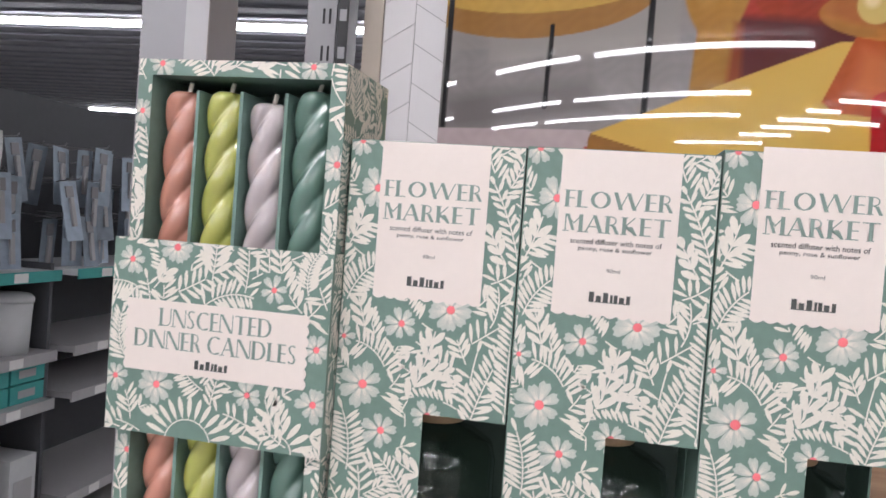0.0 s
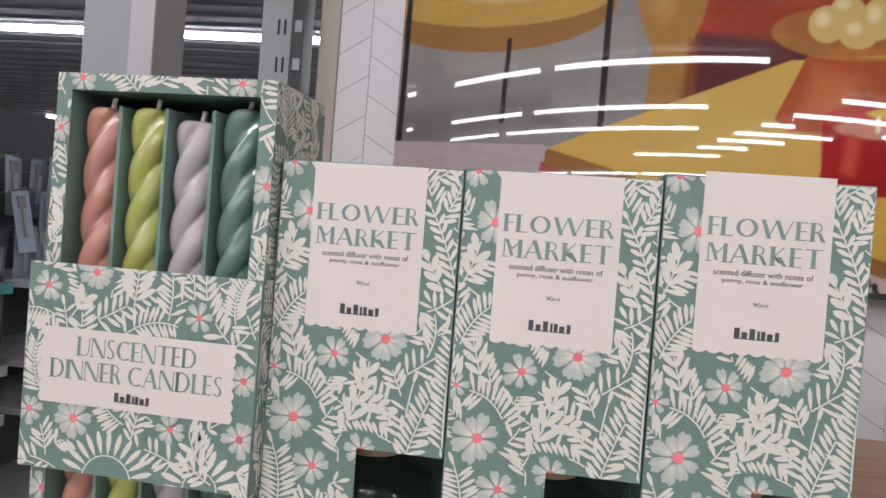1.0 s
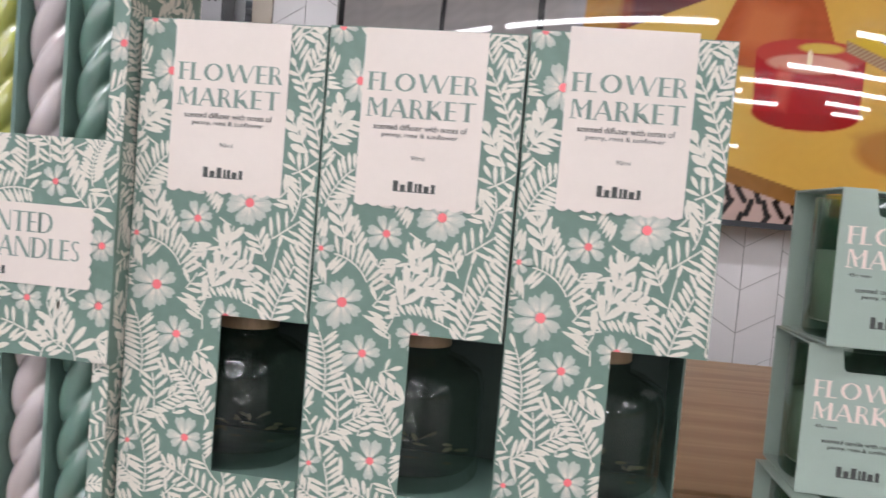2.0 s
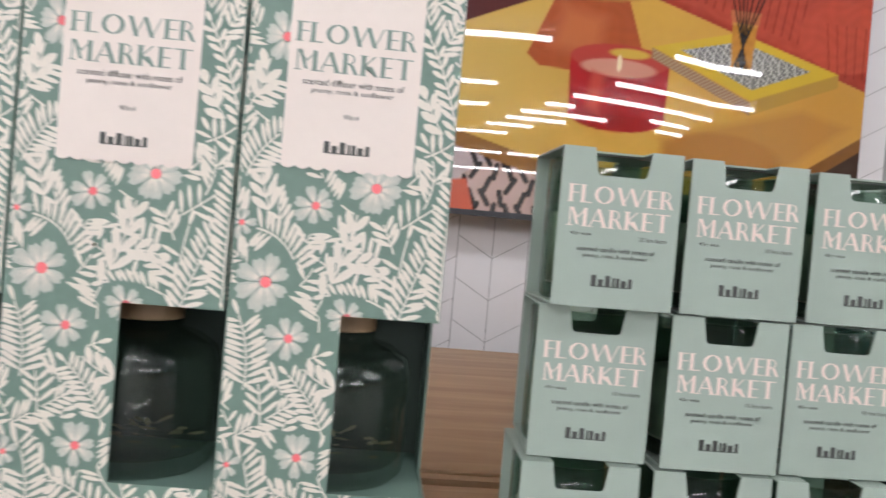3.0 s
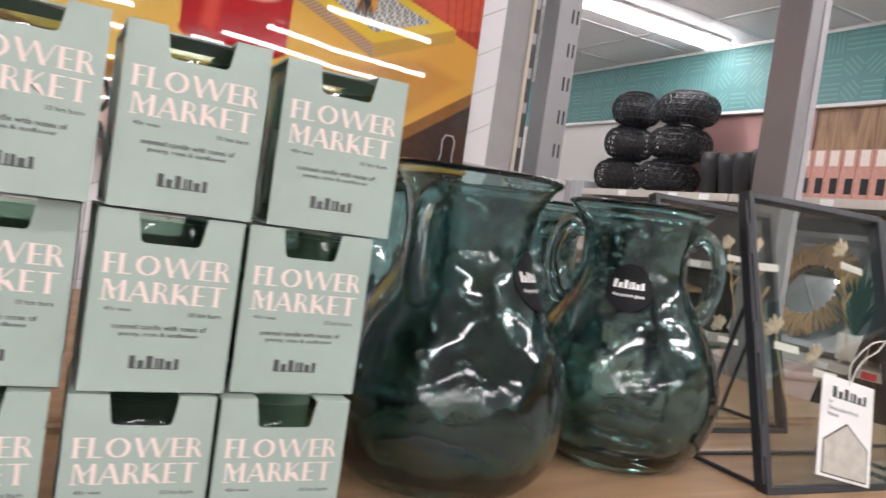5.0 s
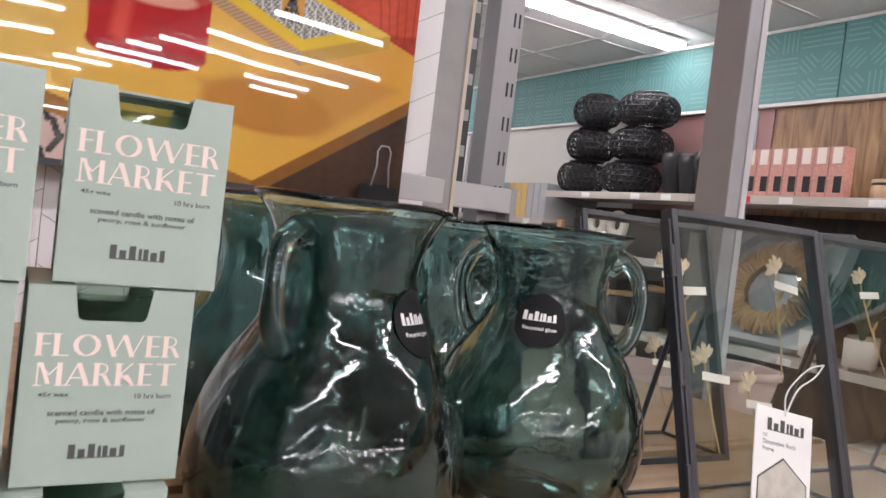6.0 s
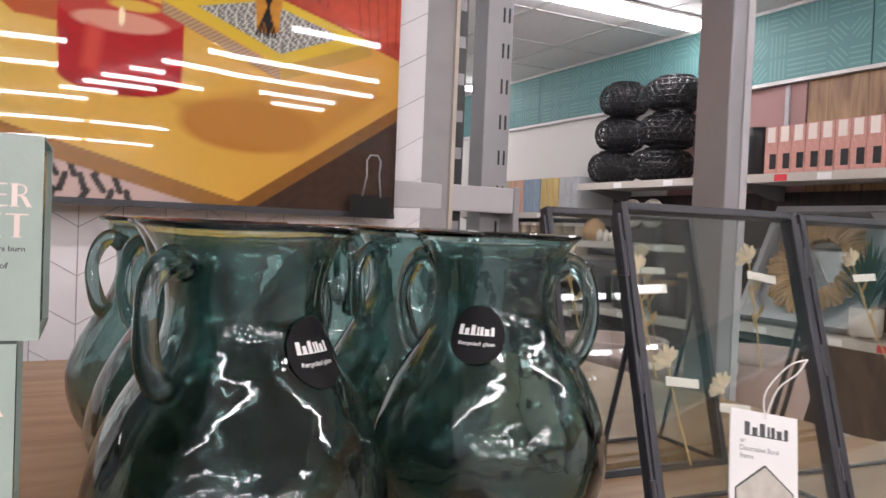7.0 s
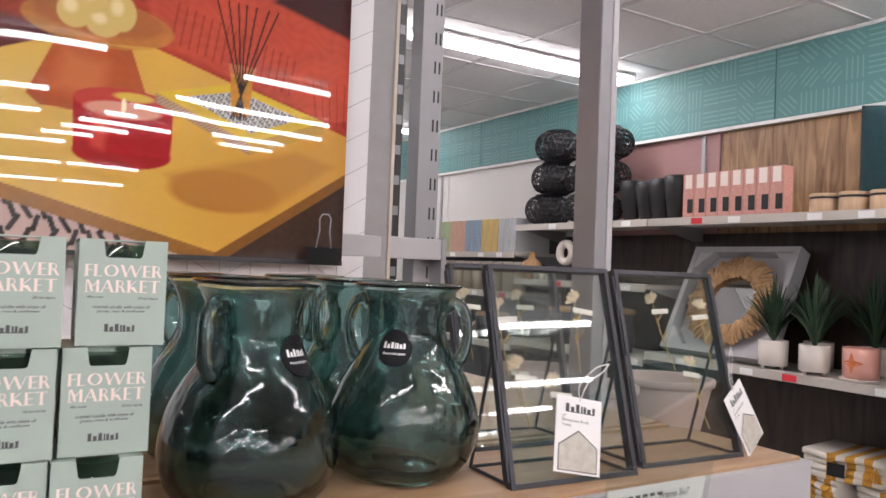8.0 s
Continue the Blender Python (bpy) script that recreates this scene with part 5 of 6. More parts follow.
def spline3(pts):
    xy = spline([(p[0], p[1]) for p in pts], 5)
    xz = spline([(p[0], p[2]) for p in pts], 5)
    return [(a[0], a[1], b[1]) for a, b in zip(xy, xz)]


first = diffuser_box()
first.matrix_basis = pose(-0.0770, -0.001, S, 0, 0, 0.6)
copy_thing(first, pose(0.0012, 0.0, S, 0, 0, 0) @ Matrix.Diagonal((1, 1, 1.003, 1)))
third = copy_thing(first, pose(0.0796, 0.002, S, 0, 0, 2.4) @ Matrix.Diagonal((0.99, 1, 1.015, 1)))
for child in third.children:
    if child.name.startswith("label"):
        child.location.z += 0.0022
candle_pack()
first = votive()
stack = [(0.195, -0.003, 2, 3), (0.2440, 0.003, 2, 2), (0.2950, 0.010, 2, 0), (0.1930, 0.008, 1, -1), (0.2425, 0.004, 1, 2), (0.2895, 0.008, 1, 2), (0.1910, 0.003, 0, 1.5), (0.2405, 0.003, 0, 0.5), (0.2865, 0.002, 0, 1)]
for k, (x, y, row, turn) in enumerate(stack):
    m = pose(x, y, S + row * 0.0580, 0, 0, turn)
    if k == 0:
        first.matrix_basis = m
    else:
        copy_thing(first, m)
vase(Matrix.Translation((0.409, 0.080, S)) @ pose(0, 0, 0, 0, 0, 36), 1, "bulbous recycled green glass vase with loop handles and black sticker", True)
vase(Matrix.Translation((0.540, 0.112, S)) @ pose(0, 0, 0, 0, 0, -40), 2, "bulbous recycled green glass vase with round black sticker", True)
for k, (x, y, turn) in enumerate(((0.411, 0.206, 150), (0.548, 0.236, 200), (0.398, 0.326, 20), (0.535, 0.356, 80))):
    vase(Matrix.Translation((x, y, S)) @ pose(0, 0, 0, 0, 0, turn), 3 + k, "bulbous recycled green glass vase standing behind the others", False)
flower_frame(Matrix.Translation((0.597, 0.039, S)), "black glass frame of pressed flowers with hanging white tag", [(0.69, 0.16, 0.062, -0.004, 1), (0.06, 0.20, 0.055, 0.004, 1), (0.42, 0.555, 0.03, 0.012, 1), (0.16, 0.47, 0.05, 0.006, 1)], (0.067, 0.036, 12, -0.002, -4))
flower_frame(Matrix.Translation((0.741, 0.052, S)), "black glass frame of pressed flowers with folded white tag", [(0.36, 0.16, 0.066, 0.016, 1), (0.84, 0.19, 0.058, 0.004, -0.3), (0.63, 0.50, 0.060, 0.012, 0)], (0.137, 0.036, -28, 0.002, 14))
flower_frame(Matrix.Translation((0.624, 0.152, S)), "black glass frame of pressed flowers behind another frame", [(0.12, 0.18, 0.06, 0.004, 1), (0.62, 0.18, 0.06, 0.002, 1), (0.5, 0.55, 0.04, 0.006, 1)])


# ---------- the wall shelving ----------
M_LANTERN = mat("black_cane", (0.012, 0.012, 0.014), 0.46, var=0.3, scale=60)
M_PINKBOX = mat("pink_pattern_card", (0.55, 0.27, 0.22), 0.5, var=0.45, scale=90)
M_BIRCH = wood_mat("pale_wood", (0.42, 0.27, 0.16), (0.55, 0.38, 0.24), 2)
M_CUSHION = mat("dark_teal_cloth", (0.012, 0.05, 0.06), 0.9, var=0.2, scale=60, bump=0.3)
M_POT = mat("cream_glaze", (0.70, 0.64, 0.58), 0.4, var=0.06, scale=20)
M_PINKPOT = mat("pink_glaze", (0.60, 0.30, 0.24), 0.4, var=0.06, scale=20)
M_ORANGE = mat("orange_glaze", (0.62, 0.16, 0.05), 0.4)
M_PLANT = mat("dark_green_leaves", (0.022, 0.055, 0.026), 0.5, var=0.3, scale=50)
M_RAFFIA = mat("raffia", (0.42, 0.25, 0.12), 0.8, var=0.45, scale=60, bump=0.4)
M_MIRROR = mat("mirror_silver", (0.75, 0.76, 0.77), 0.03, 1.0, var=0.0)
M_GREYBOX = mat("grey_box_card", (0.40, 0.39, 0.40), 0.6, var=0.05)
M_THROWWHITE = mat("cream_cotton", (0.66, 0.61, 0.54), 0.95, var=0.1, scale=120, bump=0.5)
M_THROWYELLOW = mat("mustard_cotton", (0.55, 0.27, 0.035), 0.95, var=0.12, scale=120, bump=0.5)
M_RED = mat("red_ticket", (0.62, 0.03, 0.04), 0.5)
PASTEL = [mat("pastel_" + n, c, 0.7, var=0.06, scale=30) for n, c in (("green", (0.36, 0.45, 0.26)), ("peach", (0.58, 0.36, 0.26)), ("blue", (0.25, 0.33, 0.42)), ("yellow", (0.58, 0.42, 0.16)), ("grey", (0.42, 0.44, 0.45)))]
M_BEIGEJAR = mat("beige_jar", (0.42, 0.34, 0.25), 0.5, var=0.1)
M_BLUEGREY = mat("blue_grey_pack", (0.30, 0.36, 0.43), 0.45, var=0.25, scale=30, rand=0.4)
M_WHITEPACK = mat("white_pack", (0.55, 0.56, 0.57), 0.6, var=0.1, scale=20)
M_TEALBOX = mat("turquoise_box", (0.05, 0.33, 0.31), 0.5, var=0.1)
M_PEG = mat("grey_pegboard", (0.07, 0.072, 0.08), 0.6, var=0.1)
M_PLANTER = mat("pale_pink_planter", (0.45, 0.33, 0.30), 0.6, var=0.06, scale=15)


def wall_shelving():
    for y0, y1, xf, levels in ((1.12, 2.456, 3.33, (-0.90, -0.255, 0.455)), (2.456, 3.63, 3.33, (-0.90, -0.30, 0.10, 0.455)), (3.63, 5.3, 3.33, (-0.90, -0.35, 0.0, 0.275)), (-0.55, 1.10, 3.22, (-0.9, -0.47, -0.16, 0.10, 0.455))):
        ob = thing("wall_shelf_unit", "grey wall shelving with beige-edged shelves and dark back", "shelving", G, "shelving units along the shop wall")
        part("back_board", bx(3.755, 3.764, y0, y1, FLOOR, 0.40), M_DARKWOOD if y0 < 3 else M_PEG, ob, "dark wooden back board")
        part("plinth", bx(xf + 0.02, 3.755, y0 + 0.002, y1 - 0.002, FLOOR, FLOOR + 0.12), M_STEEL, ob)
        for z in levels:
            part("shelf_board", bx(xf, 3.754, y0 + 0.004, y1 - 0.004, z - 0.022, z, 0.001), M_SHELFEDGE, ob)
            part("ticket_rail", bx(xf - 0.009, xf - 0.0005, y0 + 0.004, y1 - 0.004, z - 0.038, z + 0.002, 0.001), M_SHELFEDGE, ob, "beige ticket rail")
            n = int((y1 - y0) / 0.3)
            for k in range(n):
                y = y0 + 0.12 + k * 0.31 + 0.05 * math.sin(k * 2.7 + z * 5)
                w = 0.034
                part("ticket", bx(xf - 0.0108, xf - 0.0095, y - w, y + w, z - 0.034, z - 0.004), M_RED if (k * 7 + int(z * 10)) % 5 == 0 else M_PAPER, ob, "printed shelf ticket")
            if z > -0.8:
                for yy in (y0 + 0.01, y1 - 0.016):
                    bm = bmesh.new()
                    prof = [(xf + 0.02, z - 0.0225), (3.754, z - 0.0225), (3.754, z - 0.10), (3.70, z - 0.10)]
                    f = [bm.verts.new((x, yy, q)) for x, q in prof]
                    b = [bm.verts.new((x, yy + 0.004, q)) for x, q in prof]
                    bm.faces.new(f)
                    bm.faces.new(b[::-1])
                    for i in range(4):
                        bm.faces.new((f[i], b[i], b[(i + 1) % 4], f[(i + 1) % 4]))
                    part("bracket", bm, M_STEEL, ob)
        part("wall_rail", bx(3.752, 3.7645, y1 - 0.012, y1 + 0.012, 0.405, 0.96), M_STEELLIGHT, ob, "slotted wall rail")


def lantern_stack(y, x, z, s, tall):
    """Three squashed cane balls, one on another."""
    ob = thing("cane_lantern_stack", "stack of three round black woven cane lanterns", "lantern", G @ Matrix.Translation((x, y, z)), "black cane lanterns on the shelf")
    zz = 0
    for k, (r, h) in enumerate(((0.160, 0.195), (0.163, 0.20), (0.158, 0.195))):
        r, h = r * s, h * tall
        bm = bmesh.new()
        n = 26
        for i in range(n):
            a = math.tau * i / n
            for tw in (0.35, -0.35):
                pts = []
                for q in range(9):
                    t = -1 + 2 * q / 8
                    rad = r * (0.40 + 0.60 * math.sqrt(max(0, 1 - t * t)))
                    pts.append((rad * math.cos(a + tw * t), rad * math.sin(a + tw * t), h / 2 + t * h / 2 * 0.96))
                pipe(pts, 0.0036 * s, 4, bm, False)
        ball = part("cane_ball", bm, M_LANTERN, ob, m=Matrix.Translation((0.012 * math.sin(k * 2), -0.046 * k, zz)))
        bm = bmesh.new()
        for q in range(7):
            t = -0.96 + 1.92 * q / 6
            rad = r * (0.40 + 0.60 * math.sqrt(max(0, 1 - t * t))) * 0.99
            pipe([(rad * math.cos(math.tau * i / 24), rad * math.sin(math.tau * i / 24), h / 2 + t * h / 2 * 0.97) for i in range(25)], 0.005 * s, 5, bm, False)
        tagged(ball, kind="stuff")
        tagged(part("cane_hoop", bm, M_LANTERN, ball), kind="stuff")
        part("inner_shade", lathe([(r * 0.40, 0.01), (r * 0.62, h * 0.3), (r * 0.66, h * 0.5), (r * 0.62, h * 0.7), (r * 0.40, h - 0.01)], 24), M_LANTERN, ball, smooth=True)
        zz += h * 0.97


def wall_goods():
    Z1, Z2 = 0.4555, -0.2545
    lantern_stack(3.505, 3.50, Z1, 0.96, 1.08)
    lantern_stack(3.075, 3.50, Z1, 1.12, 1.03)
    for k, y in enumerate((2.72, 2.60, 2.50, 2.39)):
        ob = thing("dark_vase", "matt black tapered vase on the wall shelf", "vase", G @ Matrix.Translation((3.48, y, Z1)), "matt black tapered vases")
        h = (0.235, 0.22, 0.23, 0.24)[k]
        part("body", lathe([(0, 0), (0.045, 0), (0.05, 0.004), (0.078, h * 0.8), (0.076, h * 0.97), (0.066, h), (0.060, h - 0.006), (0.05, 0.03), (0, 0.02)], 32), M_LANTERN, ob, smooth=True)
        part("rim", lathe([(0.064, h - 0.002), (0.070, h + 0.003), (0.074, h - 0.002)], 32), M_LANTERN, ob, smooth=True)
    first = None
    for k in range(8):
        m = G @ pose(3.42, 2.305 - k * 0.0735, Z1, 0, 0, -90)
        if first is None:
            first = thing("pink_diffuser_box", "pink patterned diffuser box with pale label and dark window", "box", m, "row of pink diffuser boxes")
            part("carton", bx(0, 0.071, 0, 0.071, 0, 0.236, 0.001), M_PINKBOX, first)
            part("label", bx(0.014, 0.057, -0.0012, -0.0002, 0.160, 0.232), M_CREAM, first, "cream label")
            part("window", bx(0.030, 0.066, -0.0012, -0.0002, 0.032, 0.104), M_SLOT, first, "dark bottle window")
        else:
            copy_thing(first, m)
    for k in range(3):
        ob = thing("wooden_jar", "pale wooden jar with a black band and lid", "jar", G @ Matrix.Translation((3.46, 1.545 - k * 0.135, Z1)), "pale wooden jars")
        part("jar_body", lathe([(0, 0), (0.058, 0), (0.061, 0.004), (0.061, 0.066), (0, 0.066)], 32), M_BIRCH, ob, smooth=True)
        part("seal", lathe([(0.0, 0.0662), (0.0625, 0.0662), (0.0625, 0.076), (0, 0.076)], 32), M_BLACKPLASTIC, ob, "black seal")
        part("lid", lathe([(0, 0.0762), (0.062, 0.0762), (0.062, 0.088), (0.058, 0.091), (0, 0.091)], 32), M_BIRCH, ob)
    # cushion
    bm = bmesh.new()
    bmesh.ops.create_grid(bm, x_segments=20, y_segments=20, size=0.22)
    top = [(v, v.co.copy()) for v in bm.verts]
    for v, c in top:
        k = max(0, (1 - (c.x / 0.22) ** 2) * (1 - (c.y / 0.22) ** 2))
        pinch = 1 - 0.10 * (1 - max(abs(c.x), abs(c.y)) / 0.22 * 0 - 1 + (1 - abs(abs(c.x) - abs(c.y)) / 0.22) * max(abs(c.x), abs(c.y)) / 0.22 * 0)
        v.co = Vector((c.x * pinch, c.y * pinch, 0.075 * k ** 0.45))
    dup = bmesh.ops.duplicate(bm, geom=list(bm.verts) + list(bm.edges) + list(bm.faces))
    for e in dup["geom"]:
        if isinstance(e, bmesh.types.BMVert):
            e.co.z = -e.co.z
    bmesh.ops.remove_doubles(bm, verts=bm.verts, dist=0.0005)
    cu = thing("cushion", "dark teal square cushion standing on the wall shelf", "cushion", G @ pose(3.50, 1.17, Z1 + 0.215, 0, 72, 12) @ pose(0, 0, 0, 0, 0, 6))
    part("cover", bm, M_CUSHION, cu, smooth=True)
    # mirror in its box
    mb = thing("boxed_mirror", "round raffia mirror in a grey presentation box", "mirror", G @ pose(3.365, 2.07, Z2 + 0.037, 0, 26, 0) @ Matrix.Diagonal((1.2, 1.2, 1.2, 1)))
    bm = bx(0.0, 0.07, -0.26, -0.235, 0, 0.5)
    bx(0.0, 0.07, 0.235, 0.26, 0, 0.5, bm=bm)
    bx(0.0, 0.07, -0.235, 0.235, 0, 0.025, bm=bm)
    bx(0.0, 0.07, -0.235, 0.235, 0.475, 0.5, bm=bm)
    part("box_rim", bm, M_GREYBOX, mb, "grey card box")
    part("box_back", bx(0.055, 0.069, -0.2345, 0.2345, 0.0255, 0.4745), M_GREYBOX, mb)
    for sy, sz in ((-1, 0), (1, 0), (-1, 1), (1, 1)):
        bm = bmesh.new()
        tri = [(sy * 0.2344, 0.0256 if not sz else 0.4744), (sy * 0.15, 0.0256 if not sz else 0.4744), (sy * 0.2344, 0.11 if not sz else 0.39)]
        f = [bm.verts.new((0.004, a, b)) for a, b in tri]
        b_ = [bm.verts.new((0.05, a, b)) for a, b in tri]
        bm.faces.new(f)
        bm.faces.new(b_[::-1])
        for i in range(3):
            bm.faces.new((f[i], b_[i], b_[(i + 1) % 3], f[(i + 1) % 3]))
        part("corner_pad", bm, M_GREYBOX, mb)
    bm = bmesh.new()
    for i in range(72):
        a = math.tau * i / 72
        r0, r1 = 0.118 + 0.006 * math.sin(i * 3.1), 0.205 + 0.009 * math.sin(i * 1.7)
        pts = [(0.026 - 0.016 * math.sin(math.pi * q / 4), (r0 + (r1 - r0) * q / 4) * math.cos(a + 0.05 * math.sin(q + i)), 0.25 + (r0 + (r1 - r0) * q / 4) * math.sin(a + 0.05 * math.sin(q + i))) for q in range(5)]
        pipe(pts, 0.009, 6, bm)
    part("raffia_rim", bm, M_RAFFIA, mb, "bundled raffia rim")
    own = bmesh.new()
    bmesh.ops.create_circle(own, cap_ends=True, segments=48, radius=0.125, matrix=Matrix.Translation((0.036, 0, 0.25)) @ pose(0, 0, 0, 0, -90, 0))
    part("mirror_glass", own, M_MIRROR, mb, "round mirror glass")
    # potted plants
    for k, (y, x, pot, hh, spread) in enumerate(((1.75, 3.42, 0, 0.33, 0.17), (1.54, 3.41, 0, 0.35, 0.19), (1.64, 3.60, 0, 0.33, 0.17), (1.34, 3.42, 1, 0.0, 0), (1.38, 3.60, 0, 0.36, 0.18))):
        lab = "cream footed pot with a spiky dark green plant" if not pot else "pink pot with an orange star on a saucer"
        ob = thing("potted_plant" if not pot else "patterned_pot", lab, "plant" if not pot else "pot", G @ Matrix.Translation((x, y, Z2)), "pots on the wall shelf")
        if not pot:
            part("pot", lathe([(0, 0.014), (0.058, 0.014), (0.064, 0.018), (0.066, 0.13), (0.062, 0.132), (0.060, 0.12), (0, 0.115)], 32), M_POT, ob, "cream glazed pot", True)
            for q in range(3):
                a = q * math.tau / 3 + 0.5
                part("foot", lathe([(0, 0), (0.008, 0), (0.010, 0.0138), (0, 0.0138)], 10, at=(0.045 * math.cos(a), 0.045 * math.sin(a), 0)), M_POT, ob)
            rr = random.Random(k)
            crown = bmesh.new()
            for q in range(90):
                a, lean = rr.uniform(0, math.tau), rr.uniform(0.05, 1.0)
                ln, w = hh * rr.uniform(0.65, 1.05), rr.uniform(0.006, 0.010)
                pts = [Vector((math.cos(a) * spread * lean * (t ** 1.4), math.sin(a) * spread * lean * (t ** 1.4), 0.115 + ln * t - 0.35 * ln * lean * t * t)) for t in (0, 0.35, 0.7, 1)]
                sd = Vector((-math.sin(a), math.cos(a), 0))
                left = [crown.verts.new(p + sd * w * f) for p, f in zip(pts, (0.6, 1, 0.8, 0.05))]
                right = [crown.verts.new(p - sd * w * f) for p, f in zip(pts, (0.6, 1, 0.8, 0.05))]
                mid = [crown.verts.new(p - Vector((0, 0, 0.003 * f))) for p, f in zip(pts, (1, 1, 1, 0))]
                for i in range(3):
                    crown.faces.new((left[i], left[i + 1], mid[i + 1], mid[i]))
                    crown.faces.new((mid[i], mid[i + 1], right[i + 1], right[i]))
            part("leaves", crown, M_PLANT, ob, "spiky dark green leaves")
        else:
            part("saucer", lathe([(0, 0), (0.075, 0), (0.083, 0.010), (0.081, 0.012), (0, 0.008)], 32), M_POT, ob, smooth=True)
            part("pot", lathe([(0, 0.0125), (0.066, 0.0125), (0.070, 0.018), (0.072, 0.14), (0.067, 0.14), (0.064, 0.03), (0, 0.025)], 36), M_PINKPOT, ob, "pink glazed pot", True)
            bm = bmesh.new()
            pts = []
            for q in range(16):
                r = 0.046 * (1 if q % 4 == 0 else (0.5 if q % 4 != 2 else 0.36))
                pts.append((r * math.cos(math.tau * q / 16), r * math.sin(math.tau * q / 16)))
            c = bm.verts.new((-0.0735, 0, 0.078))
            ring = [bm.verts.new((-0.0735 * math.cos(u / 0.0735), 0.0735 * math.sin(u / 0.0735), 0.078 + v)) for u, v in pts]
            for i in range(16):
                bm.faces.new((c, ring[i], ring[(i + 1) % 16]))
            part("star_motif", bm, M_ORANGE, ob, "orange star motif")
    # folded throws
    for k, (y, z, w, yaw) in enumerate(((1.50, 0.0, 0.34, 4), (1.52, 0.118, 0.30, -5), (1.12, 0.0, 0.34, 3), (1.14, 0.115, 0.33, -6), (1.40, 0.225, 0.32, 8))):
        ob = thing("folded_throw", "folded cream throw with mustard stripes and a tassel", "blanket", G @ pose(3.52, y, -0.8995 + z, 0, 0, yaw), "folded striped throws")
        prof = []
        for q in range(4):
            rad = 0.0135
            zc = 0.014 + q * 0.0275
            for i in range(7):
                a = -math.pi / 2 + math.pi * i / 6
                prof.append((-0.155 - rad * math.cos(a) + 0.01 * math.sin(q * 2 + k), zc + rad * math.sin(a)))
        n = 18
        for si in range(9):
            y0, y1 = -w / 2 + w * si / 9, -w / 2 + w * (si + 1) / 9
            bm = bmesh.new()
            rows = []
            for yy in (y0, (y0 + y1) / 2, y1):
                row = []
                for x, zz in prof:
                    row.append(bm.verts.new((x + 0.006 * math.sin(yy * 30 + zz * 40), yy, zz + 0.004 * math.sin(yy * 22 + k))))
                row += [bm.verts.new((0.15, yy, 0.108)), bm.verts.new((0.15, yy, 0.002))]
                rows.append(row)
            for a, b in zip(rows, rows[1:]):
                for i in range(len(a)):
                    j = (i + 1) % len(a)
                    bm.faces.new((a[i], a[j], b[j], b[i]))
            if si in (0, 8):
                bm.faces.new(rows[0] if si == 0 else rows[-1])
            part("stripe", bm, M_THROWYELLOW if si in (1, 3, 5) and k != 2 else M_THROWWHITE, ob, smooth=True)
        part("ribbon", bx(-0.176, -0.170, 0.03, 0.055, 0.004, 0.112), M_THROWYELLOW, ob, "mustard ribbon")
        part("swing_tag", bx(-0.182, -0.177, -0.02, 0.05, 0.02, 0.075), M_BLACKPLASTIC, ob, "black card tag")
        bm = bmesh.new()
        rr = random.Random(k)
        for i in range(26):
            a, r = rr.uniform(0, math.tau), rr.uniform(0, 0.02)
            pipe([(-0.176, -w / 2 + 0.02, 0.085), (-0.183 + 0.4 * r * math.cos(a), -w / 2 + 0.02 + r * math.sin(a), 0.06), (-0.185 + 0.5 * r * math.cos(a), -w / 2 + 0.018 + 1.3 * r * math.sin(a), 0.03)], 0.0022, 4, bm)
        part("tassel", bm, M_THROWYELLOW, ob, "mustard tassel")
    # pastel boxes and jars farther along
    y = 3.67
    for i in range(14):
        w = 0.066
        material = PASTEL[(4, 4, 4, 3, 3, 3, 2, 2, 2, 1, 1, 1, 0, 0)[i]]
        ob = thing("storage_box", ("grey", "grey", "grey", "yellow", "yellow", "yellow", "blue", "blue", "blue", "peach", "peach", "peach", "green", "green")[i] + " pastel fabric storage box on the wall shelf", "box", G @ Matrix.Translation((3.36, y, 0.2755)), "row of pastel boxes")
        part("body", bx(0, 0.30, 0, w - 0.004, 0, 0.235, 0.006), material, ob)
        part("handle_loop", pipe([(-0.002, 0.024, 0.12), (-0.010, 0.027, 0.115), (-0.010, 0.041, 0.115), (-0.002, 0.044, 0.12)], 0.002, 6), material, ob)
        y += w + 0.004
    for i in range(11):
        ob = thing("beige_canister", "beige canister with a pale lid on the wall shelf", "jar", G @ Matrix.Translation((3.44, 3.71 + i * 0.125, 0.0005)), "row of beige canisters")
        part("canister", lathe([(0, 0), (0.045, 0), (0.046, 0.19), (0, 0.19)], 24), M_BEIGEJAR, ob, smooth=True)
        part("lid", lathe([(0, 0.1902), (0.048, 0.1902), (0.048, 0.21), (0, 0.212)], 24), M_POT, ob)
    # ornaments under the upper shelf
    for y in (3.05, 3.22):
        ob = thing("ring_ornament", "white ceramic ring ornament on a dark foot", "ornament", G @ pose(3.42, y, 0.1005), "white ring ornaments")
        own = bmesh.new()
        path = [(0, 0.058 * math.sin(math.tau * i / 28), 0.175 + 0.058 * math.cos(math.tau * i / 28)) for i in range(29)]
        part("ring", pipe(path, 0.026, 14, own), M_POT, ob, "white ceramic ring", True)
        part("foot", bx(-0.035, 0.035, -0.05, 0.05, 0, 0.093, 0.003), M_BLACKPLASTIC, ob)
    ob = thing("round_vase", "brown speckled round vase", "vase", G @ Matrix.Translation((3.42, 3.56, 0.1005)))
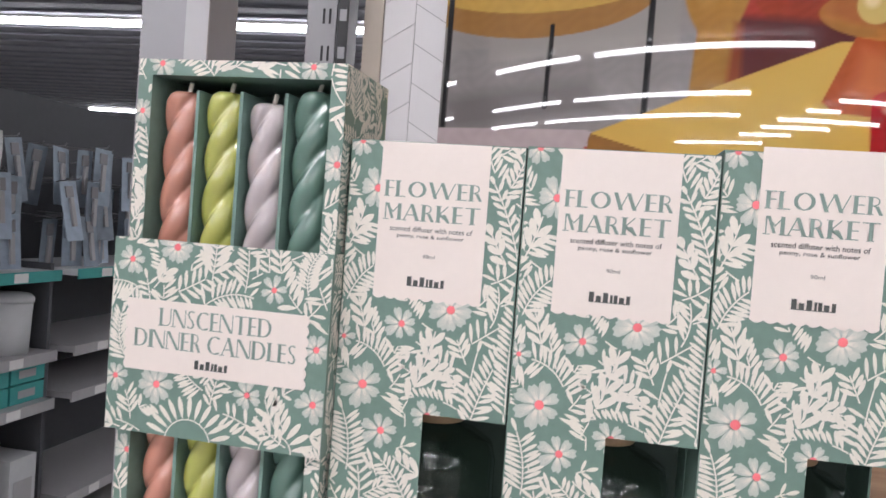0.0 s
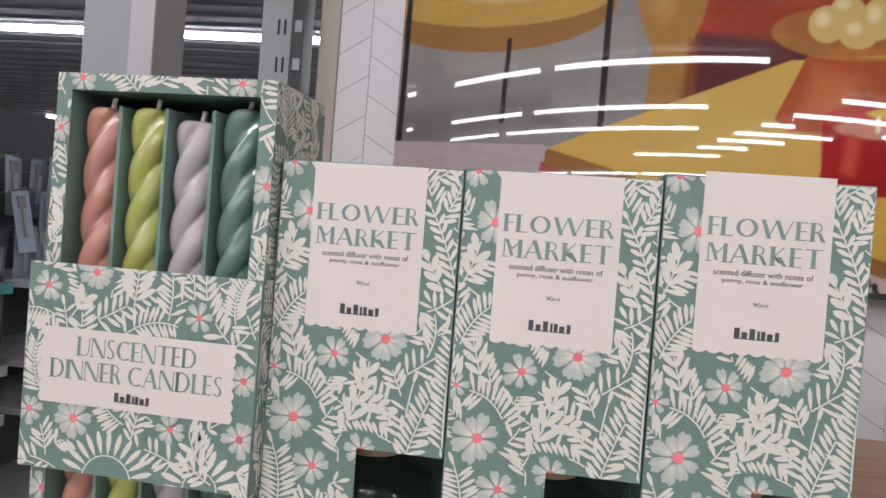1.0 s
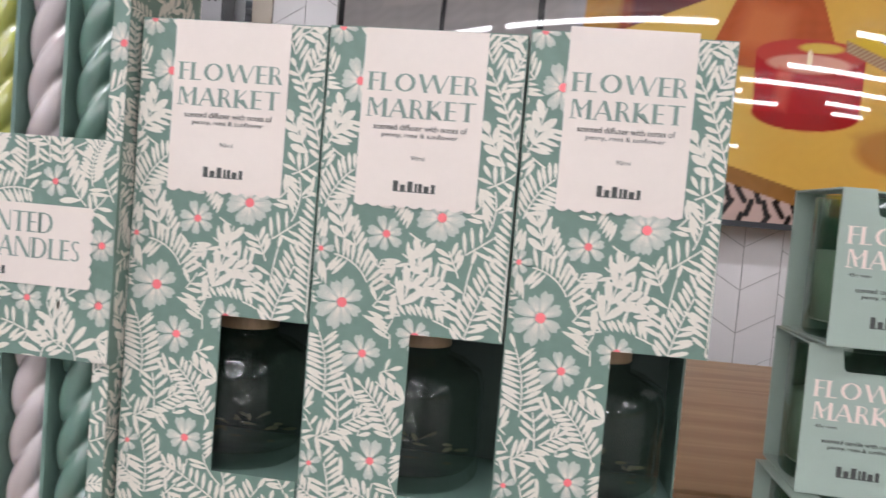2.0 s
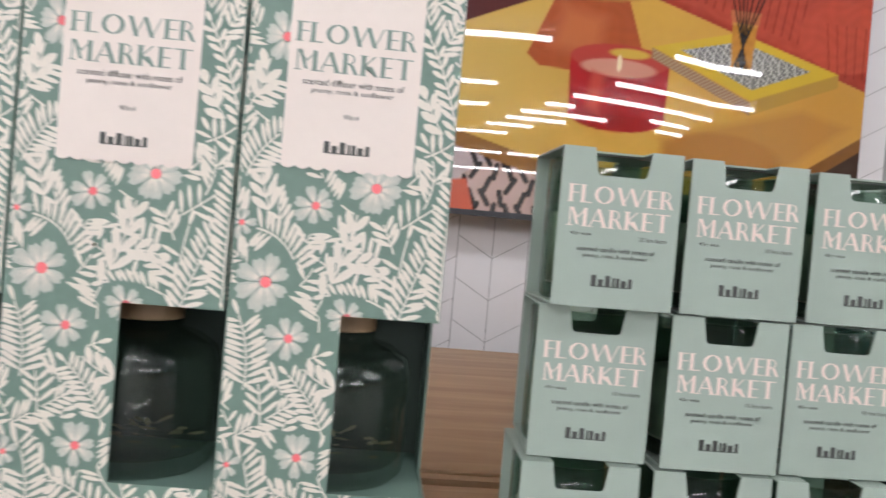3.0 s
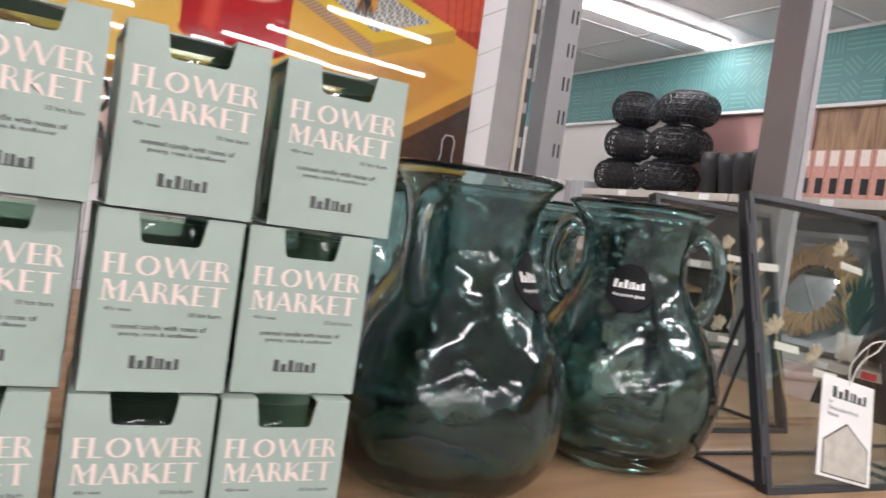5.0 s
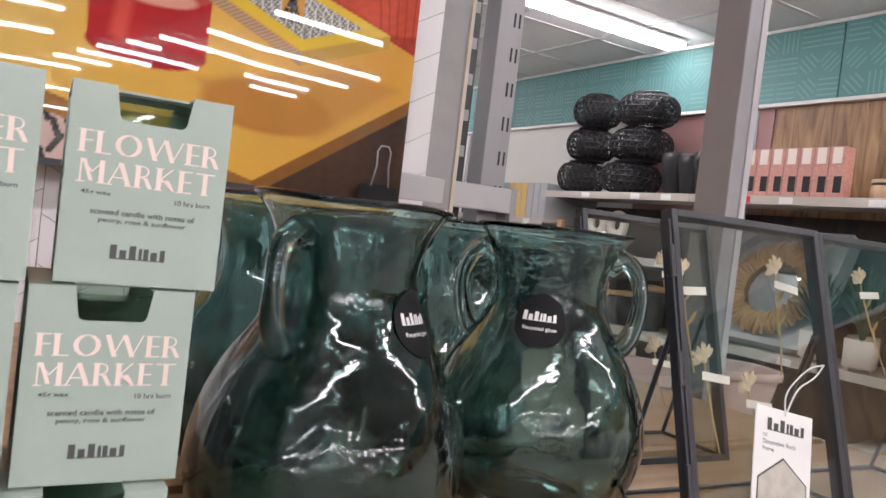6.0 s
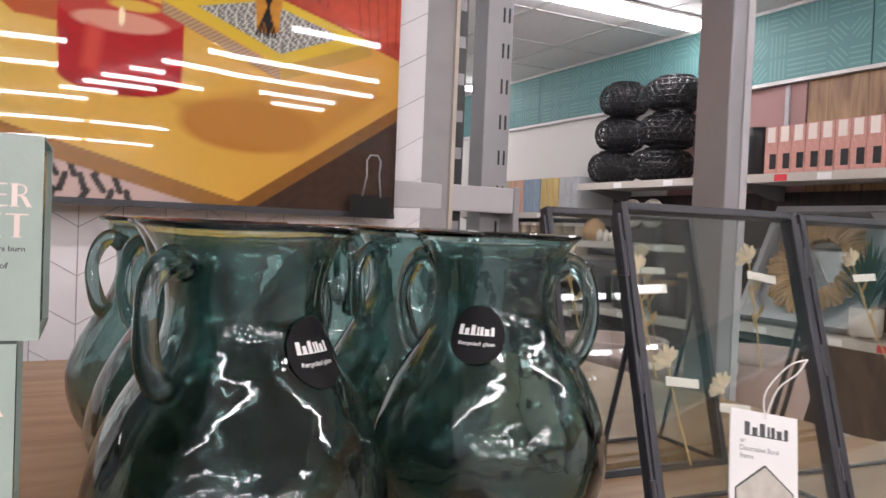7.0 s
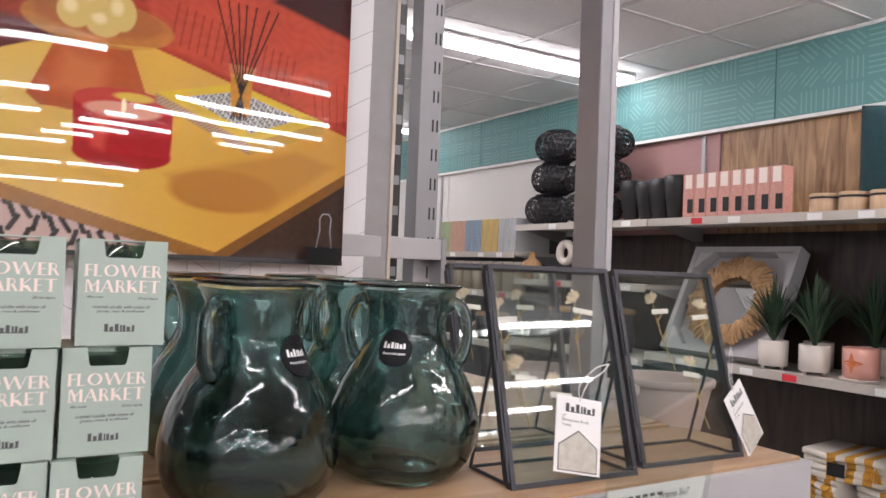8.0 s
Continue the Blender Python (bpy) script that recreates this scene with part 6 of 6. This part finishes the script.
    part("body", lathe([(0, 0), (0.03, 0), (0.065, 0.03), (0.075, 0.07), (0.06, 0.11), (0.025, 0.135), (0.022, 0.17), (0.028, 0.18), (0.02, 0.178), (0.017, 0.14), (0, 0.13)], 28), M_RAFFIA, ob, smooth=True)
    for y in (3.36, 3.42, 3.48):
        ob = thing("small_bottle", "small white bottle on the wall shelf", "bottle", G @ Matrix.Translation((3.40, y, 0.1005)), "small white bottles")
        part("body", lathe([(0, 0), (0.02, 0), (0.021, 0.05), (0.01, 0.062), (0.01, 0.075), (0, 0.075)], 16), M_POT, ob, smooth=True)
    for k, (y, z, w, h) in enumerate(((3.0, -0.2995, 0.2, 0.2), (3.3, -0.2995, 0.22, 0.24), (2.8, -0.2995, 0.16, 0.26), (4.1, -0.3495, 0.25, 0.2), (4.6, -0.3495, 0.25, 0.22))):
        ob = thing("lidded_basket", "dark lidded basket on the wall shelf", "basket", G @ Matrix.Translation((3.5, y, z)), "dark baskets")
        part("body", lathe([(0, 0), (w * 0.42, 0), (w * 0.5, h * 0.3), (w * 0.5, h * 0.85), (0, h * 0.85)], 24), M_LANTERN, ob, smooth=True)
        part("lid", lathe([(0, h * 0.852), (w * 0.51, h * 0.852), (w * 0.48, h * 0.95), (0, h)], 24), M_RAFFIA, ob, smooth=True)
    # boxed lantern on the next bay's shelf
    for k, (y, z) in enumerate(((1.0, 0.1005), (0.8, 0.1005), (1.0, -0.1595), (0.75, -0.1595))):
        ob = thing("white_gift_box", "white card box with a red base strip", "box", G @ Matrix.Translation((3.30, y, z)), "white boxes on the wall shelf")
        part("carton", bx(0, 0.12, -0.06, 0.06, 0, 0.19, 0.002), M_WHITEPACK, ob)
        part("picture", bx(-0.0015, -0.0003, -0.04, 0.04, 0.06, 0.15), M_GREYBOX, ob)
    # pale planters on the floor stand behind the frames
    st = thing("plant_stand", "low dark stand behind the display", "stand", G @ Matrix.Translation((1.60, 1.00, 0)))
    part("top", bx(-0.35, 0.35, -0.30, 0.30, -0.325, -0.30, 0.003), M_OAK, st)
    for sx in (-0.32, 0.32):
        for sy in (-0.27, 0.27):
            part("leg", bx(sx - 0.015, sx + 0.015, sy - 0.015, sy + 0.015, FLOOR, -0.3255), M_BLACK, st)
    for k, (x, y) in enumerate(((1.47, 0.90), (1.76, 0.92), (1.55, 1.17))):
        ob = thing("planter", "pale pink tapered planter on the low stand", "planter", G @ Matrix.Translation((x, y, -0.2995)), "pale pink planters")
        part("body", lathe([(0, 0), (0.075, 0), (0.080, 0.004), (0.122, 0.19), (0.118, 0.195), (0.112, 0.19), (0.074, 0.02), (0, 0.015)], 40), M_PLANTER, ob, smooth=True)
        part("rim", lathe([(0.1225, 0.176), (0.127, 0.178), (0.128, 0.194), (0.1185, 0.196)], 40), M_PLANTER, ob, smooth=True)


def kitchen_gondola():
    """The aisle with kitchen tools."""
    rr = random.Random(11)
    for y0, y1 in ((0.75, 2.36), (2.46, 4.1)):
        ob = thing("kitchen_shelving", "dark grey gondola with pale-edged shelves and pegboard", "shelving", G, "kitchen goods shelving")
        part("pegboard", bx(-2.44, -2.42, y0, y1, FLOOR, 0.62), M_PEG, ob, "dark grey pegboard")
        part("end_panel", bx(-2.42, -2.0, y1, y1 + 0.02, FLOOR, -0.09), M_PEG, ob)
        for z in (-0.115, -0.43, -0.62, -1.05):
            part("shelf_board", bx(-2.42, -1.955, y0 + 0.003, y1 - 0.003, z - 0.025, z), M_WHITEPACK if z > -0.2 else M_STEELLIGHT, ob)
            part("ticket_rail", bx(-1.955, -1.946, y0 + 0.003, y1 - 0.003, z - 0.038, z + 0.004), M_STEELLIGHT if z != -0.115 else M_TEALBOX, ob)
            for k in range(4):
                y = y0 + 0.15 + k * 0.4
                part("ticket", bx(-1.9455, -1.944, y, y + 0.07, z - 0.034, z), M_PAPER if k != 2 else M_WHITEPACK, ob, "printed shelf ticket")
        first = None
        for row, z in enumerate((0.40, 0.25, 0.10)):
            for k in range(int((y1 - y0) / 0.075)):
                y = y0 + 0.05 + k * 0.075 + 0.02 * (row % 2)
                x = -2.15 + rr.uniform(-0.06, 0.1)
                m = G @ pose(x, y, z - rr.uniform(0, 0.02), rr.uniform(-8, 8), rr.uniform(-12, 4), rr.uniform(-25, 15))
                if first is None:
                    first = thing("hanging_utensil", "blue-grey kitchen utensil on a backing card", "utensil", m, "hanging kitchen utensils")
                    part("backing_card", bx(-0.002, 0.0, -0.044, 0.044, -0.25, 0.0, 0.0005), M_BLUEGREY, first)
                    part("handle", bx(0.0005, 0.014, -0.010, 0.010, -0.19, -0.07, 0.003), M_STEELLIGHT, first)
                    part("blade", bx(0.0005, 0.006, -0.02, 0.02, -0.068, -0.02, 0.002), M_STEEL, first)
                    part("hook", pipe([(-0.28, 0, 0.006), (0.02, 0, 0.006), (0.03, 0, 0.016)], 0.0025, 6), M_STEEL, first)
                else:
                    copy_thing(first, m)
    for k, y in enumerate((1.80, 1.90, 2.00)):
        ob = thing("hanging_bag", "white plastic bag of sundries hanging from a hook", "bag", G @ pose(-1.99, y, 0.39, 0, 0, -15), "hanging white bags")
        bm = bmesh.new()
        bmesh.ops.create_grid(bm, x_segments=8, y_segments=14, size=1)
        for v in bm.verts:
            u, w = v.co.x, v.co.y
            v.co = Vector((0.018 * (1 - u * u) * (1 - 0.4 * w) + 0.004 * math.sin(9 * u + 5 * w + k), 0.045 * u, -0.14 + 0.14 * w))
        bmesh.ops.solidify(bm, geom=list(bm.faces), thickness=0.006)
        part("bag", bm, M_WHITEPACK if k else M_GREYBOX, ob, smooth=True)
        part("hook", pipe([(-0.42, 0, 0.004), (0.02, 0, 0.004), (0.03, 0, 0.014)], 0.0025, 6), M_STEEL, ob)
    ob = thing("utility_bin", "white cylindrical kitchen bin on the shelf", "bin", G @ Matrix.Translation((-2.08, 2.22, -0.4295)))
    part("body", lathe([(0, 0), (0.09, 0), (0.098, 0.195), (0, 0.195)], 32), M_WHITEPACK, ob, smooth=True)
    part("lid", lathe([(0, 0.196), (0.102, 0.196), (0.102, 0.21), (0.09, 0.225), (0, 0.228)], 32), M_WHITEPACK, ob, smooth=True)
    for k, (y, h, w) in enumerate(((1.72, 0.28, 0.10), (1.86, 0.27, 0.09), (1.97, 0.12, 0.07), (2.06, 0.09, 0.07))):
        ob = thing("white_canister", "white kitchen canister on the shelf", "canister", G @ Matrix.Translation((-2.06, y, -0.4295)), "white canisters")
        part("body", bx(-w / 2, w / 2, -w / 2, w / 2, 0, h * 0.9, 0.008), M_WHITEPACK, ob)
        part("lid", bx(-w / 2, w / 2, -w / 2, w / 2, h * 0.902, h, 0.004), M_PAPER, ob)
    for k, (y, h, material, lab) in enumerate(((1.68, 0.075, M_WHITEPACK, "white"), (1.88, 0.075, M_WHITEPACK, "white"), (1.68, 0.075, M_WHITEPACK, "white"), (1.88, 0.075, M_WHITEPACK, "white"), (2.08, 0.07, M_TEALBOX, "turquoise"), (2.08, 0.07, M_TEALBOX, "turquoise"), (2.27, 0.07, M_TEALBOX, "turquoise"), (2.27, 0.07, M_TEALBOX, "turquoise"))):
        z = -0.6195 + (0.0765 if k in (2, 3, 5, 7) else 0)
        ob = thing("kitchen_box", lab + " boxed kitchen goods stacked on the shelf", "box", G @ Matrix.Translation((-2.14, y, z)), "stacked kitchen boxes")
        part("carton", bx(-0.14, 0.14, -0.09, 0.09, 0, h, 0.002), material, ob)
        part("printed_end", bx(0.1402, 0.1412, -0.05, 0.04, 0.02, 0.05), M_GREYBOX, ob)
    for k, (y, w, h) in enumerate(((1.85, 0.11, 0.34), (2.03, 0.20, 0.32), (2.26, 0.14, 0.22))):
        ob = thing("appliance_box", "white appliance box on the lower shelf", "box", G @ Matrix.Translation((-2.12, y, -1.0495)), "appliance boxes")
        part("carton", bx(-0.13, 0.13, -w / 2, w / 2, 0, h, 0.002), M_WHITEPACK, ob)
        part("picture", bx(0.1302, 0.1312, -w * 0.35, w * 0.35, h * 0.2, h * 0.6), M_GREYBOX, ob)
    for k in range(9):
        ob = thing("broom_pole", "pale wooden pole leaning in the shelf", "pole", G @ pose(-2.2, 1.5 + k * 0.085, -1.0495, rr.uniform(-6, 6), 4, 0), "leaning wooden poles")
        part("pole", pipe([(0, 0, 0.0), (0, 0, 0.34)], 0.007, 8), M_BIRCH, ob)


wall_shelving()
wall_goods()
kitchen_gondola()
